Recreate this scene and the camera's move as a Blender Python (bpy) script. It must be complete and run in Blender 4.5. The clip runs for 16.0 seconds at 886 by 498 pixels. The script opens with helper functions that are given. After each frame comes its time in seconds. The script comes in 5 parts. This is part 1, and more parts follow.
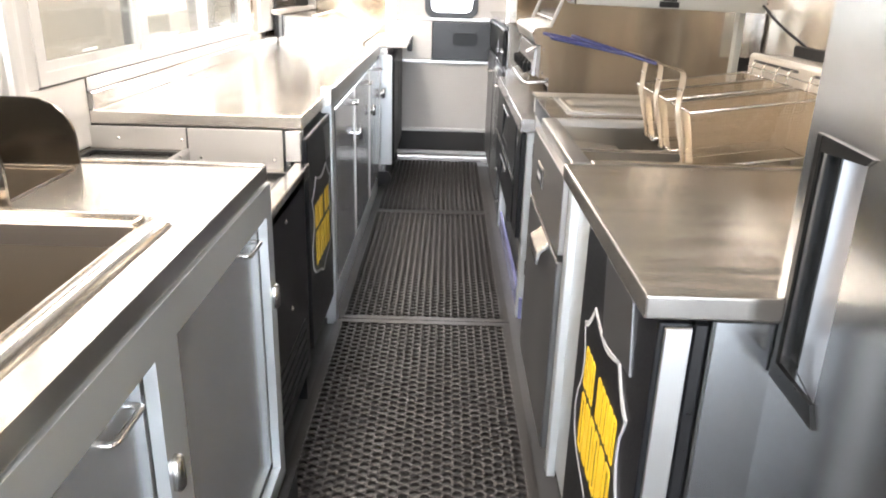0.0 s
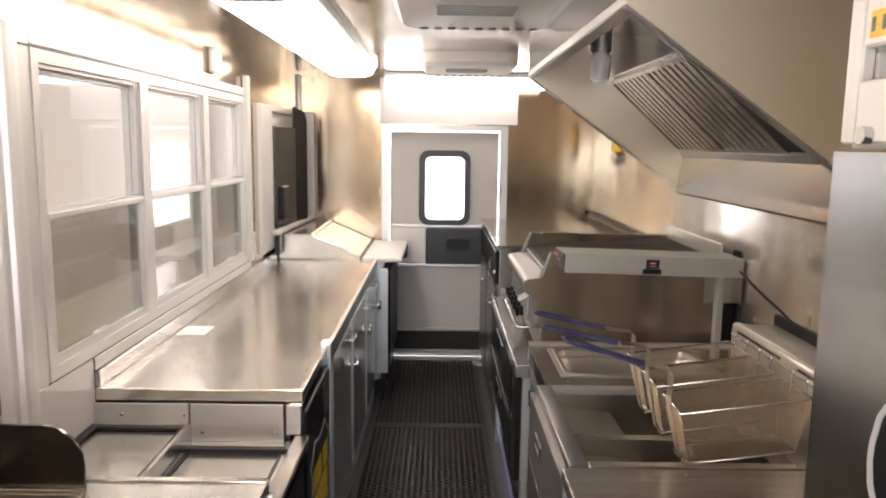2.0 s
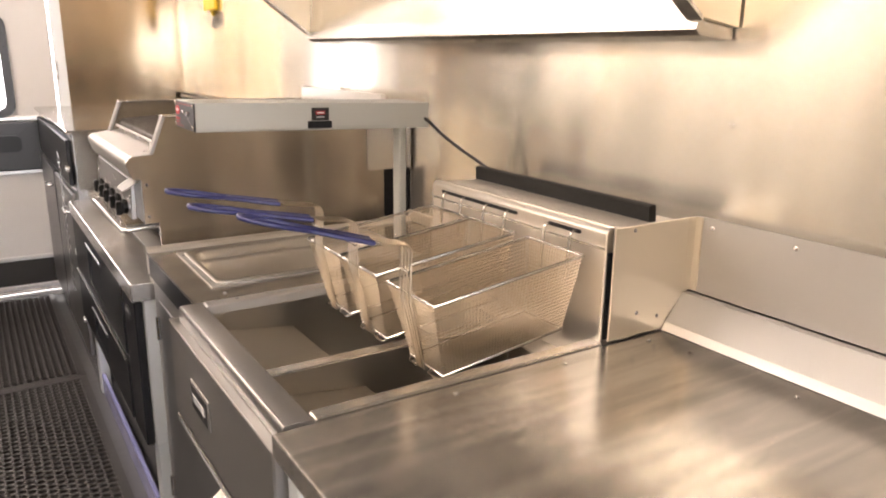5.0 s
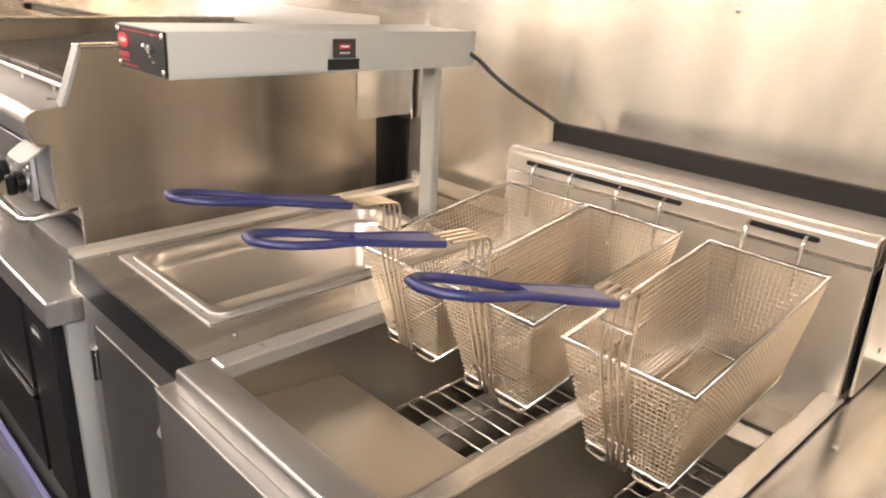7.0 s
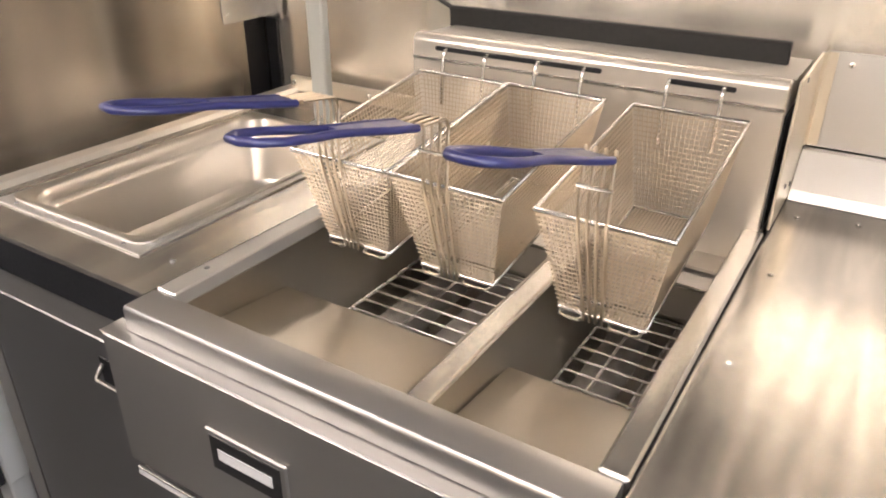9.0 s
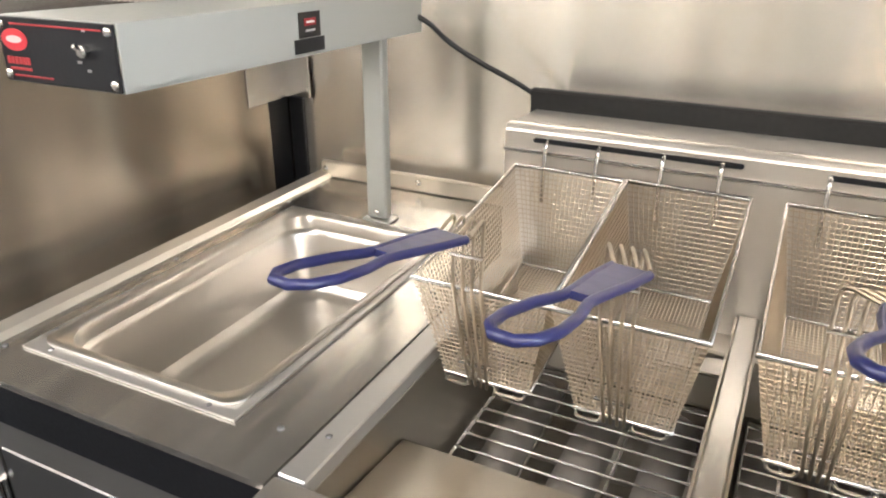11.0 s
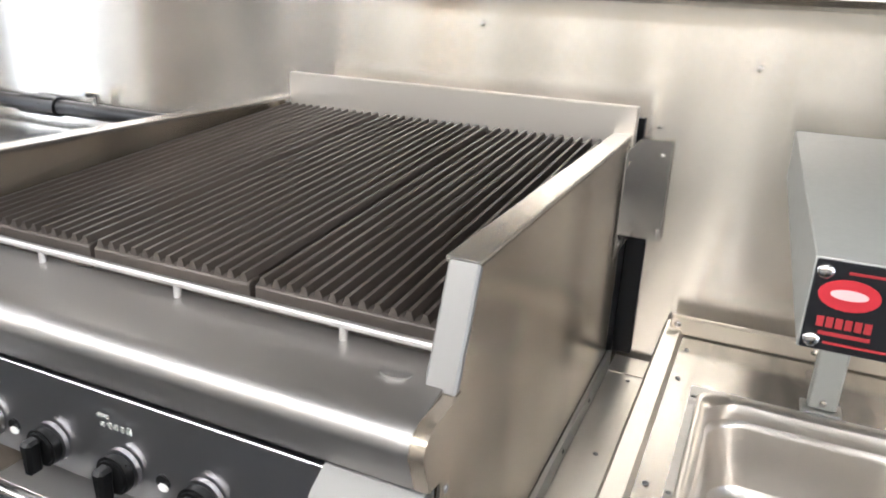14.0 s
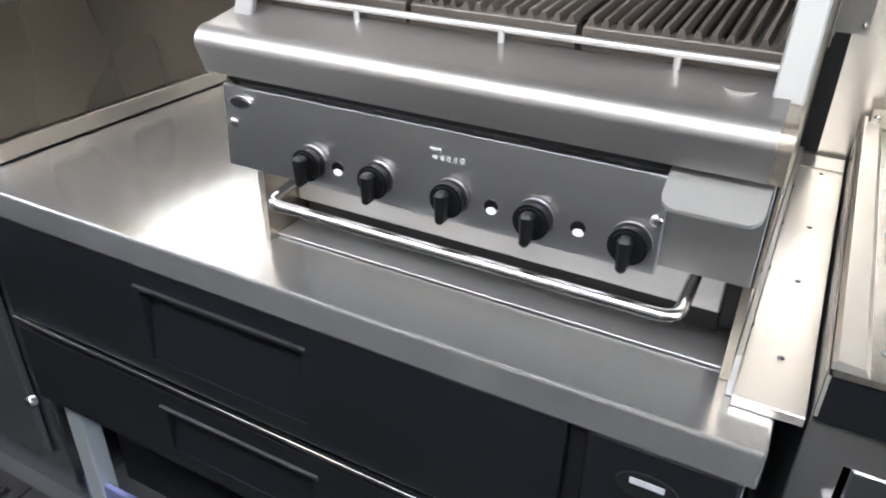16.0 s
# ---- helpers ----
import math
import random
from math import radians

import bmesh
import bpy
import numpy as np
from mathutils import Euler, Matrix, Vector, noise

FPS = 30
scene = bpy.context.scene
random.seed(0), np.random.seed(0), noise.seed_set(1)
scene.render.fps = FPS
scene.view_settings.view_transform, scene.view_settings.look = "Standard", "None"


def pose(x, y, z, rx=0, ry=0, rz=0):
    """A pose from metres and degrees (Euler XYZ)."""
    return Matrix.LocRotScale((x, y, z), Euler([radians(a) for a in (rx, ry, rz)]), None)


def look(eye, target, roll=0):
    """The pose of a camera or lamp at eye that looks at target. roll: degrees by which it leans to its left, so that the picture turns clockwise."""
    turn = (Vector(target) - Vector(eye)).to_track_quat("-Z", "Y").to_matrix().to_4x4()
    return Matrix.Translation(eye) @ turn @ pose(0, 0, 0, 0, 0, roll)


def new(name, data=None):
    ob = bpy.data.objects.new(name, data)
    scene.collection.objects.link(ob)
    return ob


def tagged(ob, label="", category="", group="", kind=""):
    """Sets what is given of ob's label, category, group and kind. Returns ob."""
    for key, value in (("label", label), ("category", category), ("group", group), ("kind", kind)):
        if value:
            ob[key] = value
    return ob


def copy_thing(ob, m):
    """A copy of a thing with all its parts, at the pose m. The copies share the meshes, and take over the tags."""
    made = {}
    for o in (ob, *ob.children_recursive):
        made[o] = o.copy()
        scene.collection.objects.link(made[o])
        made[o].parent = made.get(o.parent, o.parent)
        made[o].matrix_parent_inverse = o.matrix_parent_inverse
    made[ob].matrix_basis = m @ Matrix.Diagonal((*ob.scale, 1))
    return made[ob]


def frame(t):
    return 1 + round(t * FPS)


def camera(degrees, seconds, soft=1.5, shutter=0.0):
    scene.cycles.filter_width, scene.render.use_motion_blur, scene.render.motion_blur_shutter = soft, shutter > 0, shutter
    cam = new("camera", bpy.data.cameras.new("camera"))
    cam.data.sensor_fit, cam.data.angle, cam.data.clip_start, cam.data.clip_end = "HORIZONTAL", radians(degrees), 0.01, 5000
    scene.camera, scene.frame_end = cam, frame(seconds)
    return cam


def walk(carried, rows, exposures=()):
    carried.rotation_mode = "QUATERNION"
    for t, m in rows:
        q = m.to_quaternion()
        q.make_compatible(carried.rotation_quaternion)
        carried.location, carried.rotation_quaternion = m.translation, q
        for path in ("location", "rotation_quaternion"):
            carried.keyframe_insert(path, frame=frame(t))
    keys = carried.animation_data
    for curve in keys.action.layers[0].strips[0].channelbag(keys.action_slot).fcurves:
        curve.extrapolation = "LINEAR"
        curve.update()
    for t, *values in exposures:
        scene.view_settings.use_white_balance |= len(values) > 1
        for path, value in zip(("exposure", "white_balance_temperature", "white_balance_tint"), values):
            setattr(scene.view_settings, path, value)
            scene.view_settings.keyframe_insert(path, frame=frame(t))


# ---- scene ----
cam = camera(62.1, 16.0, soft=2.0)
PATH = [
    (0, (0.064, 0.006, 1.304), (0.068, 1.884, 0.618), 1.7),
    (0.5, (0.062, 0.019, 1.437), (0.058, 1.935, 0.861), 1.1),
    (1, (0.061, 0.029, 1.541), (0.067, 1.974, 1.075), 1.3),
    (1.5, (0.052, 0.023, 1.625), (0.078, 1.995, 1.291), 1.2),
    (2, (0.044, 0.033, 1.664), (0.057, 2.012, 1.378), 0.8),
    (2.5, (-0.001, 0.073, 1.618), (0.125, 2.048, 1.325), 1.4),
    (3, (-0.015, 0.133, 1.562), (0.433, 2.053, 1.225), 3.0),
    (3.5, (0.02, 0.247, 1.511), (0.71, 2.095, 1.185), 2.7),
    (4, (0.044, 0.405, 1.467), (0.89, 2.175, 1.077), 2.6),
    (4.2, (0.05, 0.478, 1.453), (0.949, 2.215, 1.032), 2.2),
    (6.3, (0.019, 1.237, 1.405), (1.269, 2.669, 0.783), 2.2),
    (6.5, (0.013, 1.302, 1.409), (1.298, 2.693, 0.766), 2.8),
    (7, (0.034, 1.441, 1.399), (1.339, 2.781, 0.691), 2.5),
    (7.5, (0.036, 1.509, 1.401), (1.431, 2.707, 0.614), 3.6),
    (8, (-0.002, 1.545, 1.392), (1.442, 2.633, 0.537), 2.7),
    (8.2, (-0.029, 1.545, 1.378), (1.445, 2.571, 0.497), 1.5),
    (10.3, (-0.066, 1.672, 1.363), (1.492, 2.539, 0.456), 0.6),
    (10.5, (-0.049, 1.724, 1.375), (1.537, 2.567, 0.495), 0.5),
    (11, (-0.013, 1.862, 1.392), (1.626, 2.67, 0.578), 0.2),
    (11.5, (0.001, 1.981, 1.442), (1.645, 2.825, 0.677), 0.3),
    (12, (0.051, 2.093, 1.444), (1.674, 2.995, 0.7), 1.6),
    (12.5, (0.084, 2.212, 1.424), (1.748, 3.002, 0.647), 3.0),
    (13, (0.045, 2.367, 1.443), (1.77, 3.062, 0.709), 3.4),
    (13.5, (0.005, 2.504, 1.458), (1.767, 3.18, 0.797), 3.8),
    (14, (-0.041, 2.616, 1.462), (1.685, 3.368, 0.783), 2.5),
    (14.5, (-0.086, 2.698, 1.45), (1.607, 3.483, 0.731), 2.5),
    (15, (-0.124, 2.76, 1.42), (1.524, 3.588, 0.647), 2.8),
    (15.5, (-0.189, 2.784, 1.373), (1.43, 3.617, 0.545), 2.6),
    (16, (-0.281, 2.795, 1.365), (1.255, 3.598, 0.368), 1.2),
]
walk(cam, [(t, look(eye, target, roll)) for t, eye, target, roll in PATH],
     [(0.0, 0.97, 6450, 15), (0.5, 0.5, 6750, 17), (1.0, 0.05, 6800, 18), (1.5, -0.3, 6800, 19), (2.2, -0.42, 6850, 20), (3.0, -0.48, 6800, 22), (4.2, 0.15, 7200, 24), (6.3, 0.83, 6950, 19),
      (8.2, 0.88, 6700, 20), (10.5, 0.89, 6100, 13), (11.2, 0.76, 6000, 12), (12.5, 0.47, 5800, 11), (13.5, 0.5, 5650, 12), (14.5, 0.58, 5600, 12), (16.0, 0.74, 5400, 11)])


# ---------------------------------------------------------------- world
world = bpy.data.worlds.new("world")
scene.world = world
world.use_nodes = True
wn = world.node_tree.nodes
sky = wn.new("ShaderNodeTexSky")
sky.sky_type, sky.sun_disc = "NISHITA", False
sky.sun_elevation, sky.sun_rotation = radians(35), radians(250)
wn["Background"].inputs["Strength"].default_value = 0.1
world.node_tree.links.new(sky.outputs[0], wn["Background"].inputs["Color"])


# ---------------------------------------------------------------- materials
def base(name, color, rough=0.5, metal=0.0):
    m = bpy.data.materials.new(name)
    m.use_nodes = True
    b = m.node_tree.nodes["Principled BSDF"]
    b.inputs["Base Color"].default_value = (*color, 1)
    b.inputs["Roughness"].default_value = rough
    b.inputs["Metallic"].default_value = metal
    return m, m.node_tree.nodes, m.node_tree.links, b


def noise_node(n, l, scale, stretch=(1, 1, 1), detail=3.0):
    co, mp, no = n.new("ShaderNodeTexCoord"), n.new("ShaderNodeMapping"), n.new("ShaderNodeTexNoise")
    mp.inputs["Scale"].default_value = stretch
    no.inputs["Scale"].default_value, no.inputs["Detail"].default_value = scale, detail
    l.new(co.outputs["Object"], mp.inputs["Vector"])
    l.new(mp.outputs[0], no.inputs["Vector"])
    return no


def ramp(n, l, src, lo, hi):
    r = n.new("ShaderNodeMapRange")
    r.interpolation_type = "SMOOTHSTEP"
    r.inputs["From Min"].default_value, r.inputs["From Max"].default_value = 0.22, 0.78
    r.inputs["To Min"].default_value, r.inputs["To Max"].default_value = lo, hi
    l.new(src, r.inputs["Value"])
    return r.outputs[0]


def mix_color(n, l, fac, a, b):
    m = n.new("ShaderNodeMix")
    m.data_type = "RGBA"
    m.inputs["A"].default_value, m.inputs["B"].default_value = (*a, 1), (*b, 1)
    l.new(fac, m.inputs["Factor"])
    return m.outputs["Result"]


def bump(n, l, b, height, strength, distance=0.002, chain=None):
    bu = n.new("ShaderNodeBump")
    bu.inputs["Strength"].default_value, bu.inputs["Distance"].default_value = strength, distance
    l.new(height, bu.inputs["Height"])
    if chain:
        l.new(chain, bu.inputs["Normal"])
    l.new(bu.outputs[0], b.inputs["Normal"])
    return bu.outputs[0]


def steel(name, tint=(0.62, 0.60, 0.57), rough=(0.22, 0.36), grain=(1, 1, 90), wave=0.15, aniso=0.0, smear=(0.97, 1.0), turn=0.25, metal=1.0, wipe=0.0):
    """Brushed stainless sheet: smears along the brushing, soft stains, slow waves in the sheet, slanting wipe marks."""
    m, n, l, b = base(name, tint, 0.3, metal)
    s = noise_node(n, l, 9.0 if aniso else 2.6, (1, 1, 0.09) if aniso else [0.35 if v > 1 else 1 for v in grain] if 1 in grain else (1, 1, 1), 1.5)
    src = s.outputs[0]
    if wipe:
        k = noise_node(n, l, 2.2, (1.3, 13, 1), 2.5)
        k.inputs["Distortion"].default_value = 0.7
        k.inputs["Vector"].links[0].from_node.inputs["Rotation"].default_value = (0, 0, radians(wipe))
        av = n.new("ShaderNodeMix")
        av.inputs["Factor"].default_value = 0.72
        l.new(src, av.inputs["A"])
        l.new(k.outputs[0], av.inputs["B"])
        src = av.outputs["Result"]
    w = noise_node(n, l, 2.6 if aniso else 1.3, (1, 1, 0.08) if aniso else (1, 1, 0.3), 1)
    rr = n.new("ShaderNodeMapRange")
    rr.inputs["To Min"].default_value, rr.inputs["To Max"].default_value = rough
    l.new(ramp(n, l, src, 0.0, 1.0), rr.inputs["Value"])
    l.new(rr.outputs[0], b.inputs["Roughness"])
    col = mix_color(n, l, ramp(n, l, src, 0, 1), [c * smear[0] for c in tint], [min(1, c * smear[1]) for c in tint])
    l.new(col, b.inputs["Base Color"])
    if wave:
        bump(n, l, b, w.outputs[0], wave, 0.03)
    if aniso:
        t = n.new("ShaderNodeTangent")
        t.direction_type, t.axis = "RADIAL", "Z"
        l.new(t.outputs[0], b.inputs["Tangent"])
        b.inputs["Anisotropic"].default_value = aniso
        b.inputs["Anisotropic Rotation"].default_value = turn
    return m


def painted(name, color, rough=0.4, speck=0.06, scale=40, relief=0.05, metal=0.0, spec=0.5):
    m, n, l, b = base(name, color, rough, metal)
    b.inputs["Specular IOR Level"].default_value = spec
    no, big = noise_node(n, l, scale, (1, 1, 1), 5), noise_node(n, l, 2.0, (1, 1, 1), 2)
    c1 = mix_color(n, l, ramp(n, l, big.outputs[0], 0, 1), [c * (1 - speck) for c in color], [min(1, c * (1 + speck)) for c in color])
    l.new(c1, b.inputs["Base Color"])
    l.new(ramp(n, l, no.outputs[0], max(0.03, rough - 0.03), rough + 0.04), b.inputs["Roughness"])
    if relief:
        bump(n, l, b, no.outputs[0], relief, 0.001)
    return m


def glow(name, color, strength):
    m, n, l, b = base(name, color)
    b.inputs["Emission Color"].default_value = (*color, 1)
    b.inputs["Emission Strength"].default_value = strength
    return m


def glass(name, color=(1, 1, 1), rough=0.0, mix=0.12):
    """Thin pane: mostly clear, with a little mirror."""
    m, n, l, b = base(name, color)
    n.remove(b)
    tr, gl, mx, fr = (n.new("ShaderNodeBsdf" + k) if k != "mix" else n.new("ShaderNodeMixShader") for k in ("Transparent", "Glossy", "mix", "Transparent"))
    n.remove(fr)
    tr.inputs[0].default_value = (*color, 1)
    gl.inputs["Roughness"].default_value = rough
    lw, pw, mu = n.new("ShaderNodeLayerWeight"), n.new("ShaderNodeMath"), n.new("ShaderNodeMath")
    pw.operation, mu.operation = "POWER", "MULTIPLY_ADD"
    pw.inputs[1].default_value = 3.0
    mu.inputs[1].default_value, mu.inputs[2].default_value = mix * 2.5, mix * 0.35
    l.new(lw.outputs["Facing"], pw.inputs[0])
    l.new(pw.outputs[0], mu.inputs[0])
    l.new(mu.outputs[0], mx.inputs[0])
    l.new(tr.outputs[0], mx.inputs[1])
    l.new(gl.outputs[0], mx.inputs[2])
    l.new(mx.outputs[0], n["Material Output"].inputs["Surface"])
    return m


STEEL = steel("steel_brushed_lengthways", tint=(0.60, 0.585, 0.56), grain=(90, 1, 90), rough=(0.14, 0.21), metal=0.95)
STEEL_X = steel("steel_brushed_across", tint=(0.60, 0.58, 0.55), grain=(1, 90, 90), rough=(0.2, 0.267), metal=0.95)
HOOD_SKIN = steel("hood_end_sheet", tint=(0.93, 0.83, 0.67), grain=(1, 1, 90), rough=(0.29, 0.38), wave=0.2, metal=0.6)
STEEL_V = steel("steel_upright_panel", tint=(0.53, 0.545, 0.555), grain=(1, 1, 120), rough=(0.21, 0.265))
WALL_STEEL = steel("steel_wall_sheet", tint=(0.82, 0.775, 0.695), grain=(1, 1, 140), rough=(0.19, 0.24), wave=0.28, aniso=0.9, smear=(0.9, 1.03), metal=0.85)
# wall steel again, with dimmer, golden reflected light put into its tint
END_STEEL = steel("dimmed_gold_wall_sheet", tint=(0.54, 0.45, 0.345), grain=(1, 1, 140), rough=(0.13, 0.18), wave=0.2, aniso=0.6, smear=(0.9, 1.0), metal=0.985)
CEIL_STEEL = steel("steel_ceiling_sheet", tint=(0.66, 0.645, 0.615), grain=(1, 80, 1), rough=(0.14, 0.22), wave=0.5)
DARK_STEEL = steel("dark_steel_front", tint=(0.27, 0.27, 0.275), rough=(0.285, 0.4), grain=(1, 1, 120), wave=0.1, metal=0.92)
FRYER_FRONT = steel("fryer_front_steel", tint=(0.38, 0.37, 0.36), rough=(0.32, 0.44), grain=(1, 1, 120), wave=0.1, metal=0.9)
SPLASH_STEEL = steel("splash_plate_sheet", tint=(0.72, 0.655, 0.55), rough=(0.285, 0.32), grain=(1, 1, 90), wave=0.2, metal=0.65)
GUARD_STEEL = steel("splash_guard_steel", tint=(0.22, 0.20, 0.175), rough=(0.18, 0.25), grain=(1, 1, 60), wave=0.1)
WORKTOP_STEEL = steel("wiped_worktop_steel", tint=(0.45, 0.425, 0.39), rough=(0.17, 0.262), grain=(1, 90, 90), smear=(0.62, 1.15), metal=0.86, wipe=-35)
COUNTER_STEEL = steel("polished_counter_steel", tint=(0.72, 0.68, 0.625), rough=(0.16, 0.24), grain=(90, 1, 90), metal=0.87)
TROUGH_STEEL = steel("grease_trough_steel", tint=(0.38, 0.355, 0.32), rough=(0.2, 0.262), wave=0.1, metal=0.97)
CHEF_TOP = steel("chef_base_top_steel", tint=(0.60, 0.59, 0.58), grain=(90, 1, 90), rough=(0.2, 0.264), metal=0.85)
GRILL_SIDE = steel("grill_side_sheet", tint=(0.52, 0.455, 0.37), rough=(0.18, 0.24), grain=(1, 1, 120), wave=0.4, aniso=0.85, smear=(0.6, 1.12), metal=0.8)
# cabinet side steel, darkened in its tint for the dim surroundings it mirrors
CABINET_SIDE_DIM = steel("dimmed_cabinet_side_sheet", tint=(0.26, 0.245, 0.22), rough=(0.22, 0.28), grain=(1, 1, 120), wave=0.2)
FILLER_STEEL = steel("pale_filler_steel", tint=(0.74, 0.70, 0.64), rough=(0.3, 0.4), grain=(1, 90, 90), metal=0.8)
SHELF_STEEL = steel("dull_shelf_steel", tint=(0.42, 0.395, 0.36), rough=(0.5, 0.6), wave=0.0, metal=0.5)
GRILL_DECK = steel("satin_grill_deck", tint=(0.47, 0.455, 0.435), rough=(0.38, 0.48), grain=(90, 1, 90), wave=0.03, smear=(0.85, 1.0), metal=0.93)
DECK_STEEL = steel("satin_deck_steel", tint=(0.56, 0.55, 0.535), rough=(0.44, 0.54), grain=(90, 1, 90), wave=0.02, metal=0.93)
PANEL_STEEL = steel("control_panel_steel", tint=(0.41, 0.405, 0.41), rough=(0.285, 0.36), grain=(1, 90, 90), wave=0.03)
CHROME = steel("polished_wire", tint=(0.64, 0.63, 0.61), rough=(0.18, 0.265), wave=0.0)
BASKET = steel("nickel_basket_wire", tint=(0.56, 0.48, 0.375), rough=(0.285, 0.36), wave=0.0)
HOOD_BAFFLE = steel("satin_baffle_steel", tint=(0.66, 0.63, 0.57), rough=(0.2, 0.262), grain=(1, 90, 1), wave=0.1, metal=0.9)
PAN_STEEL = steel("pan_steel", tint=(0.62, 0.59, 0.55), rough=(0.285, 0.32), grain=(40, 40, 40), wave=0.12, metal=0.97)
RISER_STEEL = steel("fryer_riser_steel", tint=(0.72, 0.675, 0.615), rough=(0.285, 0.34), grain=(1, 90, 1), wave=0.1, metal=0.86)
POST_STEEL = steel("satin_post_steel", tint=(0.28, 0.272, 0.262), rough=(0.5, 0.6), wave=0.02, metal=0.7)
VAT_STEEL = steel("fryer_vat_steel", tint=(0.47, 0.44, 0.39), rough=(0.285, 0.38), grain=(60, 2, 60), wave=0.1)
ALU = steel("aluminium_trim", tint=(0.62, 0.615, 0.6), rough=(0.3, 0.42), grain=(1, 1, 60), wave=0.02)
CABINET_STEEL = steel("satin_cabinet_door_steel", tint=(0.68, 0.71, 0.74), rough=(0.17, 0.25), grain=(1, 1, 60), wave=0.15, metal=0.72)
# dark brown tint carries the shade inside the deep basins
BASIN_SHADE_STEEL = steel("shaded_basin_steel", tint=(0.34, 0.30, 0.25), rough=(0.3, 0.42), wave=0.05)
GALV = steel("galvanised_post", tint=(0.70, 0.735, 0.75), rough=(0.34, 0.48), grain=(6, 6, 6), wave=0.02, metal=0.72)
BLACK = painted("black_vinyl_steel", (0.009, 0.0095, 0.0115), 0.36, 0.1, 220, 0.1, 0.0, 0.3)
KNOB = painted("matt_black_knob", (0.006, 0.006, 0.006), 0.3, 0.1, 90, 0.0, 0.0, 0.25)
BLACK_PLASTIC = painted("black_plastic", (0.011, 0.011, 0.012), 0.3, 0.1, 90, 0.0)
FLUE_BLACK = painted("flue_black", (0.010, 0.0095, 0.009), 0.75, 0.2, 120, 0.1)
RUBBER = painted("black_rubber", (0.0175, 0.0155, 0.0142), 0.38, 0.2, 120, 0.2)
FLOOR = painted("floor_sheet", (0.05, 0.05, 0.052), 0.42, 0.15, 30, 0.1)
WHITE = painted("white_paint", (0.78, 0.77, 0.75), 0.35, 0.03, 60, 0.04)
LAMP_GREY = painted("grey_enamel", (0.37, 0.38, 0.355), 0.4, 0.04, 160, 0.05)
DOOR_GREY = painted("textured_grey_panel", (0.56, 0.55, 0.54), 0.5, 0.04, 350, 0.25)
IRON = painted("cast_iron", (0.085, 0.072, 0.062), 0.45, 0.3, 60, 0.3, 0.5)
BLUE = painted("blue_vinyl_grip", (0.018, 0.021, 0.088), 0.34, 0.12, 80, 0.05)
YELLOW = painted("yellow_vinyl", (0.85, 0.56, 0.03), 0.4, 0.05, 30, 0.02)
SILVER = painted("silver_border", (0.42, 0.43, 0.45), 0.4, 0.05, 60, 0.03)
RED = painted("red_print", (0.40, 0.015, 0.025), 0.5)
DULL_RED = painted("dull_red_print", (0.30, 0.02, 0.025), 0.5)
PINK = painted("pale_pink_print", (0.75, 0.42, 0.42), 0.5)
PAPER = painted("white_paper", (0.85, 0.84, 0.82), 0.6, 0.02)
FILM = painted("blue_plastic_film", (0.32, 0.34, 0.62), 0.22, 0.1, 20, 0.2, 0.5)
SCREEN = painted("tinted_pane", (0.045, 0.045, 0.043), 0.12, 0.05, 10, 0.0)
LIGHT = glow("light_diffuser", (1.0, 0.93, 0.82), 17.0)
TUBE = glow("light_tube", (1.0, 0.96, 0.9), 13.0)
OUTSIDE = glow("outside_wall", (1.0, 0.91, 0.78), 0.5)
DAY = glow("outside_day", (0.93, 0.97, 1.0), 5.0)
DAY_COOL = glow("outside_cool_day", (0.86, 0.94, 1.0), 7.0)
WINDOW_FRAME = painted("pale_window_frame", (0.56, 0.555, 0.54), 0.32, 0.05, 50, 0.03, 0.35)
JAR_GLASS = painted("frosted_jar_glass", (0.80, 0.80, 0.78), 0.22, 0.05, 30, 0.05)
GLASS = glass("window_glass")
MESH_PANE = glass("insect_screen", (0.66, 0.66, 0.635), 0.05, 0.26)


# ---------------------------------------------------------------- building helpers
def link(name, bm, mat, smooth=None):
    me = bpy.data.meshes.new(name)
    bmesh.ops.recalc_face_normals(bm, faces=bm.faces)
    bm.to_mesh(me)
    bm.free()
    for m in mat if isinstance(mat, (list, tuple)) else [mat]:
        me.materials.append(m)
    if smooth:
        me.shade_smooth()
        me.set_sharp_from_angle(angle=radians(smooth))
    return new(name, me)


def thing(name, at, label, category, group="", kind=""):
    return tagged(new(name), label, category, group, kind) if at is None else place_empty(name, at, label, category, group, kind)


def place_empty(name, at, label, category, group, kind):
    ob = new(name)
    ob.location = at
    ob.empty_display_size = 0.05
    return tagged(ob, label, category, group, kind)


def part(name, bm, mat, parent, label="", smooth=None):
    ob = link(name, bm, mat, smooth)
    ob.parent = parent
    if parent.type == "EMPTY":
        ob.matrix_parent_inverse = Matrix.Translation(-parent.location)
    return tagged(ob, label)


def solo(name, bm, mat, label, category, group="", kind="", smooth=None):
    return tagged(link(name, bm, mat, smooth), label, category, group, kind)


